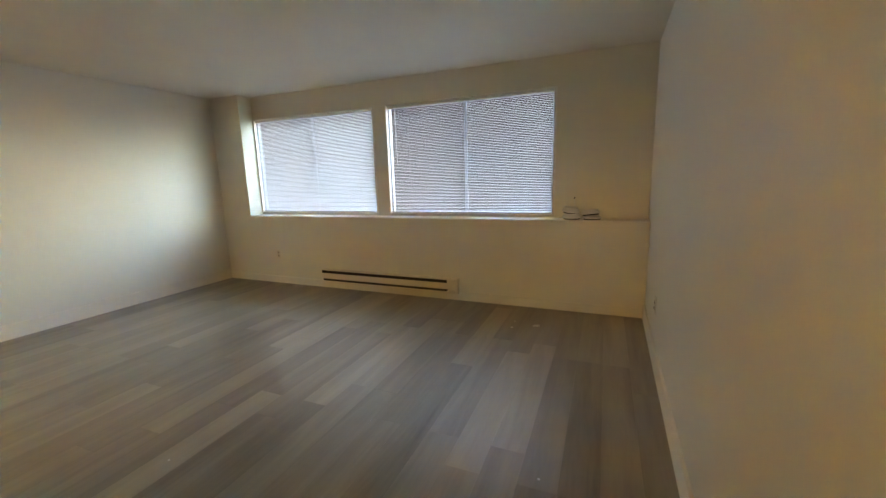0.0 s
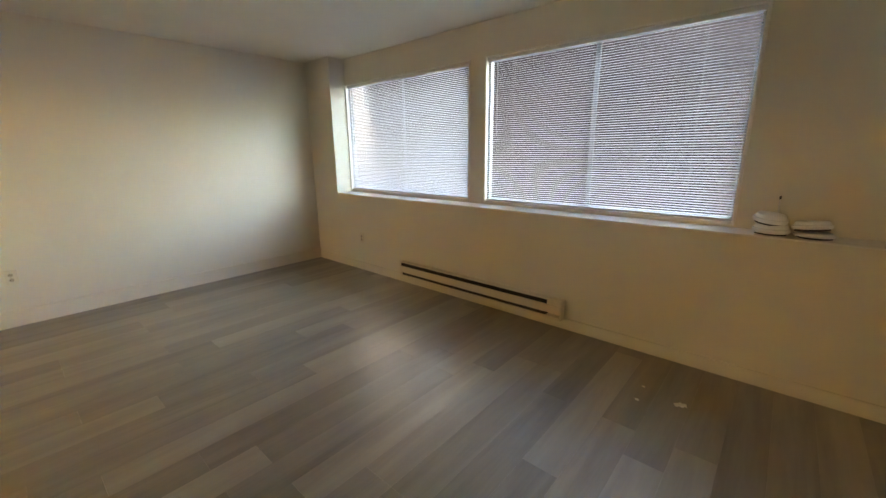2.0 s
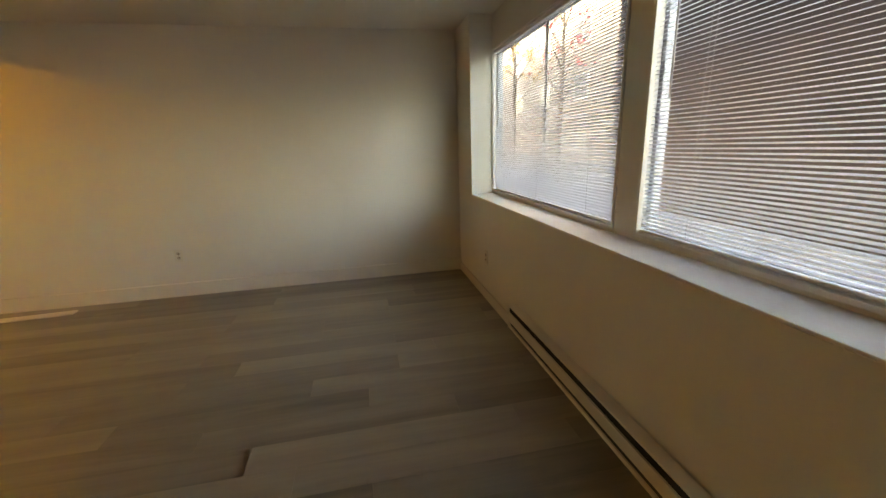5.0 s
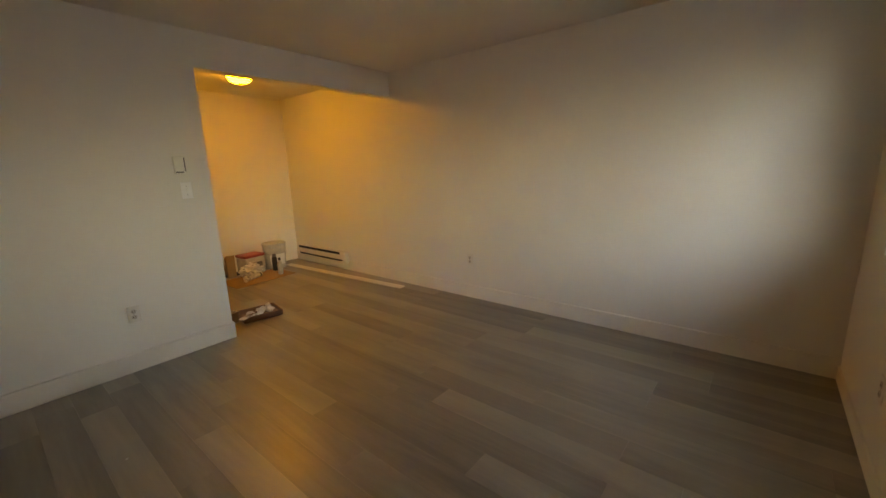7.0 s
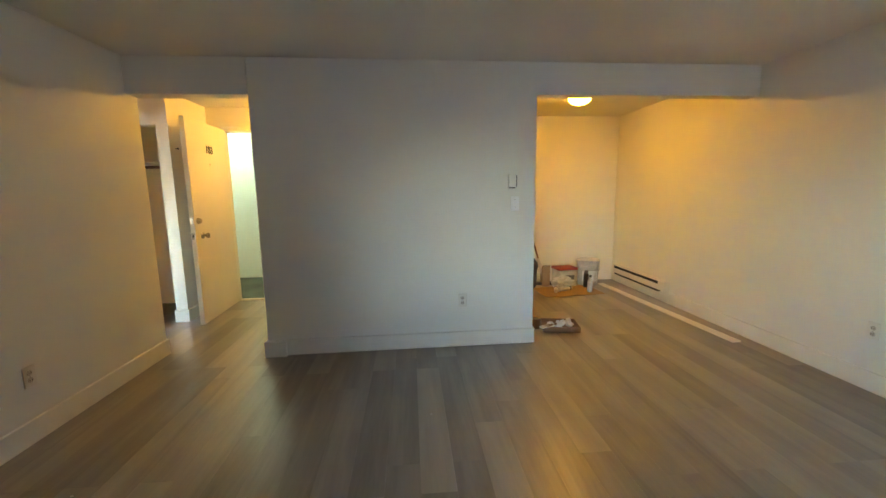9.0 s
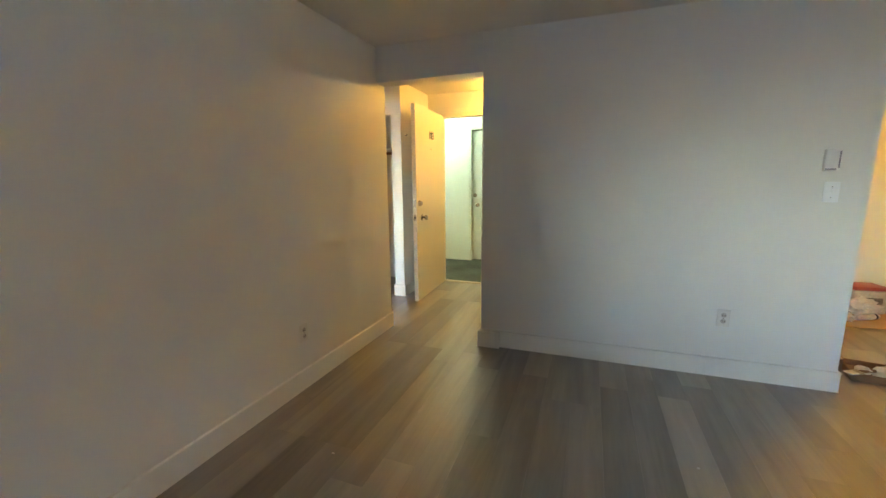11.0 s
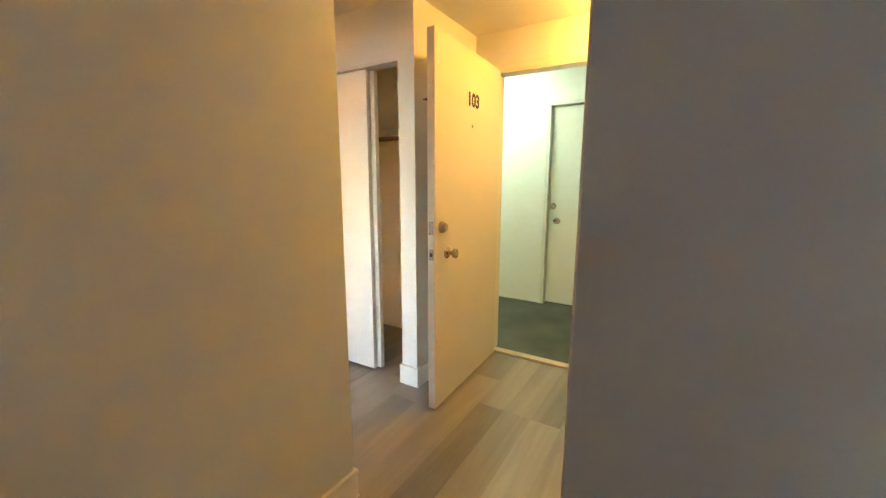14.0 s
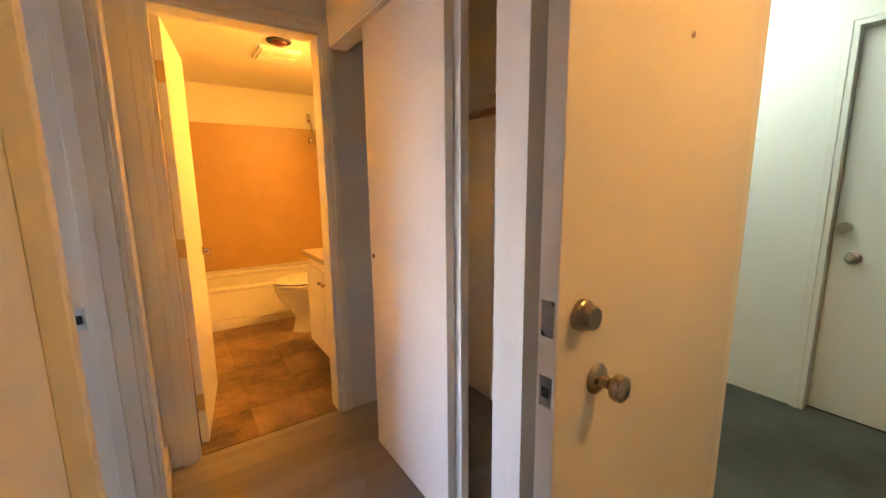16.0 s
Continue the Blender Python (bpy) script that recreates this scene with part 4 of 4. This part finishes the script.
bo = thing("floor_mop", "dark-handled floor mop with a white sleeve leaning on the wall", "mop", (-3.47, -2.02, 0.0))
foot, top = Vector((0.0, 0.0, 0.03)), Vector((0.33, -0.185, 1.27))
part("handle", tube(B(), foot.lerp(top, 0.26), top, 0.012, n=12), WOODB, bo)
part("sleeve", tube(B(), foot, foot.lerp(top, 0.27), 0.026, 0.016, n=14), RAG, bo, "whitish plastic sleeve")
part("head", box(B(), -0.13, 0.13, -0.04, 0.04, 0.0, 0.03, 0.008, 2), DARK, bo)

# ---- small things in the living room ----


def fixture_cover(at, r, h, label, tilt=0):
    """A moulded round cover with a stepped rim; the shaded gap below it is painted dark."""
    t = thing("fixture_cover", label, "cover", at, "covers on the ledge")
    t.matrix_world = pose(*at, tilt, tilt * 0.6, 20)
    part("shell", lathe(B(), [(r * 0.96, 0.010), (r, 0.014), (r, h * 0.55), (r * 0.9, h * 0.62), (r * 0.82, h * 0.95), (r * 0.7, h), (0.004, h)], n=32), VINYLW, t, "", True)
    # Dark ring puts the shade between stacked covers into the colour.
    part("underside", lathe(B(), [(r * 0.85, 0.0), (r * 0.88, 0.010), (0.01, 0.0101)], n=28), DARK, t, "dark ring painting the shaded gap beneath", True)
    return t


fixture_cover((-0.186, 3.780, ZS + 0.012), 0.082, 0.056, "white round plastic fixture cover on the window ledge")
fixture_cover((-0.198, 3.776, ZS + 0.070), 0.076, 0.052, "white round plastic cover tilted on top of another", 7)
fixture_cover((-0.012, 3.782, ZS + 0.012), 0.085, 0.030, "flat white plastic cover on the window ledge")
fixture_cover((-0.024, 3.780, ZS + 0.048), 0.080, 0.050, "cream round plastic cover tilted on top of another", -7)
hk = thing("cable_outlet", "small cable stub hanging from the wall over the ledge", "cable", (-0.172, YU, 1.02))
part("stub", tube(B(), (0, 0, 0.02), (0, -0.03, 0.01), 0.005, n=10), DARK, hk)
part("lead", tube(B(), (0, -0.028, 0.01), (0.004, -0.012, -0.09), 0.0035, n=8), VINYLW, hk)
sp = thing("paper_scrap", "small white paper scrap on the floor", "paper", (-0.40, 3.19, 0.0015), "", 30)
bm = B()
bmesh.ops.create_grid(bm, x_segments=6, y_segments=3, size=0.5)
for v in bm.verts:
    v.co.x, v.co.y, v.co.z = v.co.x * 0.055, v.co.y * 0.028, 0.003 + 0.02 * abs(noise.noise(v.co * 3))
bmesh.ops.solidify(bm, geom=bm.faces[:], thickness=0.0008)
part("scrap", bm, RAG, sp)

for x, y, r in ((-1.725, 1.018, 0.006), (-0.115, 1.496, 0.007), (-0.593, 3.259, 0.009), (-0.587, 3.109, 0.012)):
    fk = thing("plaster_fleck", "small white plaster fleck on the plank floor", "debris", (x, y, 0.0), "plaster flecks on the floor")
    part("chip", crumple(B(), r, r * 0.7, r * 0.3, x * 7, 0.5, 2), RAG, fk)
hook = thing("wall_hook", "small dark hook on the closet's side wall", "hook", (0.70, -1.05, 1.765))
part("stem", tube(B(), (0, 0, 0), (-0.022, 0, 0), 0.005, n=10), DARK, hook)
part("tip", lathe(B(), [(0.004, 0), (0.010, 0.003), (0.010, 0.008), (0.004, 0.011)], (-0.020, 0, 0), "-X", 14), DARK, hook, "", True)

# ---- outside ----
# Ground of unknown surface; its pale colour serves as a reflector for the blinds.
setting("ground", box(B(), -200, 200, 4.06, 300, -0.7, -0.5), GROUNDM, "grey ground outside the windows, lightened to bounce light onto the blinds")


def neighbour(at, w, h, d, mat, cols, rows, label, frame_mat=VINYLW):
    n = thing("neighbour_house", label, "house", at)
    part("wall", box(B(), -w / 2, w / 2, 0, d, 0, h), mat, n)
    part("roof", box(B(), -w / 2 - 0.4, w / 2 + 0.4, -0.4, d + 0.4, h, h + 0.25, 0.05), ROOFM, n)
    for r in range(rows):
        for c in range(cols):
            x, z = -w / 2 + w * (c + 0.5) / cols, 1.2 + 2.8 * r
            win = part("window", box(B(), x - 0.7, x + 0.7, -0.05, 0.02, z, z + 1.3, 0.01), frame_mat, n)
            for k in (0, 1):
                part("pane", box(B(), x - 0.63 + 0.66 * k, x - 0.03 + 0.66 * k, -0.058, -0.051, z + 0.07, z + 1.23), PANE, win)
    return n


neighbour((-5.5, 10.0, -0.5), 11.6, 6.2, 8, BRICKW, 0, 0, "dark red-brown neighbouring house")

neighbour((-46.0, 15.0, -0.5), 62.0, 18.0, 8, PALE, 14, 5, "pale stucco house beyond the yard")


def tree(at, h, leaf, seed, label, spread=0.22):
    """A thin leafless-looking tree with a few tufts of leaves left on its limbs."""
    t = thing("tree", label, "tree", at)
    rnd = random.Random(seed)
    bm = B()
    tube(bm, (0, 0, 0), (0.1, 0.05, h * 0.55), 0.13, 0.08, 10)
    tube(bm, (0.1, 0.05, h * 0.55), (0.0, 0.1, h * 0.9), 0.08, 0.02, 8)
    ends = []
    for k in range(10):
        a, z = k * 2.4 + seed, h * (0.40 + 0.045 * k)
        e = Vector((math.cos(a) * h * spread, math.sin(a) * h * spread, z + h * 0.16))
        tube(bm, (0.08, 0.04, z), e, 0.04, 0.010, 7)
        for q in range(3):
            e2 = e + Vector((rnd.gauss(0, 0.3), rnd.gauss(0, 0.3), 0.25 + 0.2 * rnd.random()))
            tube(bm, e * 0.92 + Vector((0, 0, z * 0.08)), e2, 0.014, 0.004, 5)
            ends.append(e2)
    part("trunk", bm, BARK, t)
    verts, faces = [], []
    for e in ends:
        for k in range(rnd.choice((2, 4, 9, 20))):
            c = e + Vector((rnd.gauss(0, 0.22), rnd.gauss(0, 0.22), rnd.gauss(0, 0.2)))
            r = Euler((rnd.random() * 6, rnd.random() * 6, rnd.random() * 6)).to_matrix()
            i = len(verts)
            for p in ((-0.10, 0, 0), (0, -0.055, 0.012), (0.10, 0, 0), (0, 0.055, 0.012)):
                verts.append(c + r @ Vector(p))
            faces.append((i, i + 1, i + 2, i + 3))
    me = bpy.data.meshes.new("crown")
    me.from_pydata(verts, [], faces)
    me.materials.append(leaf)
    cr = new("crown", me)
    cr.parent = t
    return t


tree((-21.6, 11.0, -0.5), 8.2, LEAF, 5, "thin tree with sparse yellow leaves in the yard", 0.16)
tree((-16.9, 11.2, -0.5), 8.0, REDLEAF, 8, "thin tree with sparse red leaves in the yard", 0.10)

# ---- floor planks ----
PW, PL = 0.161, 1.22


def plank_mesh(w, l):
    bm = B()
    g = 0.0002
    box(bm, g, w - g, g, l - g, -0.008, 0.0, 0.0003)
    for f in [f for f in bm.faces if f.normal.z < -0.9]:
        bm.faces.remove(f)
    return mesh_of("plank", bm, PLANK)


floor = tagged(new("floor"), "grey-brown wood-look vinyl plank floor", "floor", "", "structure")
shared = {}
rnd = random.Random(11)
lanes = int((XB0 + 0.03 - XL) / PW) + 1
for i in range(lanes):
    x = XL + i * PW
    w = min(PW, XB0 + 0.03 - x)
    if w < 0.02:
        continue
    north = YW if x < XR else YN
    y = -2.22 - rnd.choice((0.0, 0.31, 0.52, 0.78, 1.03))
    while y < north:
        y0, y1 = max(y, -2.22 if x < XE else YE0), min(y + PL, north)
        y += PL
        if y1 - y0 < 0.03:
            continue
        key = (round(w, 3), round(y1 - y0, 3))
        if key not in shared:
            shared[key] = plank_mesh(*key)
        p = new("plank", shared[key])
        p.parent = floor
        p.location = (x, y0, 0)

bath = bpy.data.objects["floor_bathroom"]
bt_mesh = {}
TS = 0.305
for i in range(9):
    for j in range(6):
        x0, y0 = XB0 + 0.035 + i * TS, YE0 + j * TS
        x1, y1 = min(x0 + TS, 4.69), min(y0 + TS, YN)
        if x1 - x0 < 0.02 or y1 - y0 < 0.02:
            continue
        key = (round(x1 - x0, 3), round(y1 - y0, 3))
        if key not in bt_mesh:
            bt_mesh[key] = mesh_of("tile", box(B(), 0.0006, key[0] - 0.0006, 0.0006, key[1] - 0.0006, -0.003, 0.001, 0.0005), BTILE)
        tl = new("tile", bt_mesh[key])
        tl.parent = bath
        tl.location = (x0, y0, 0)
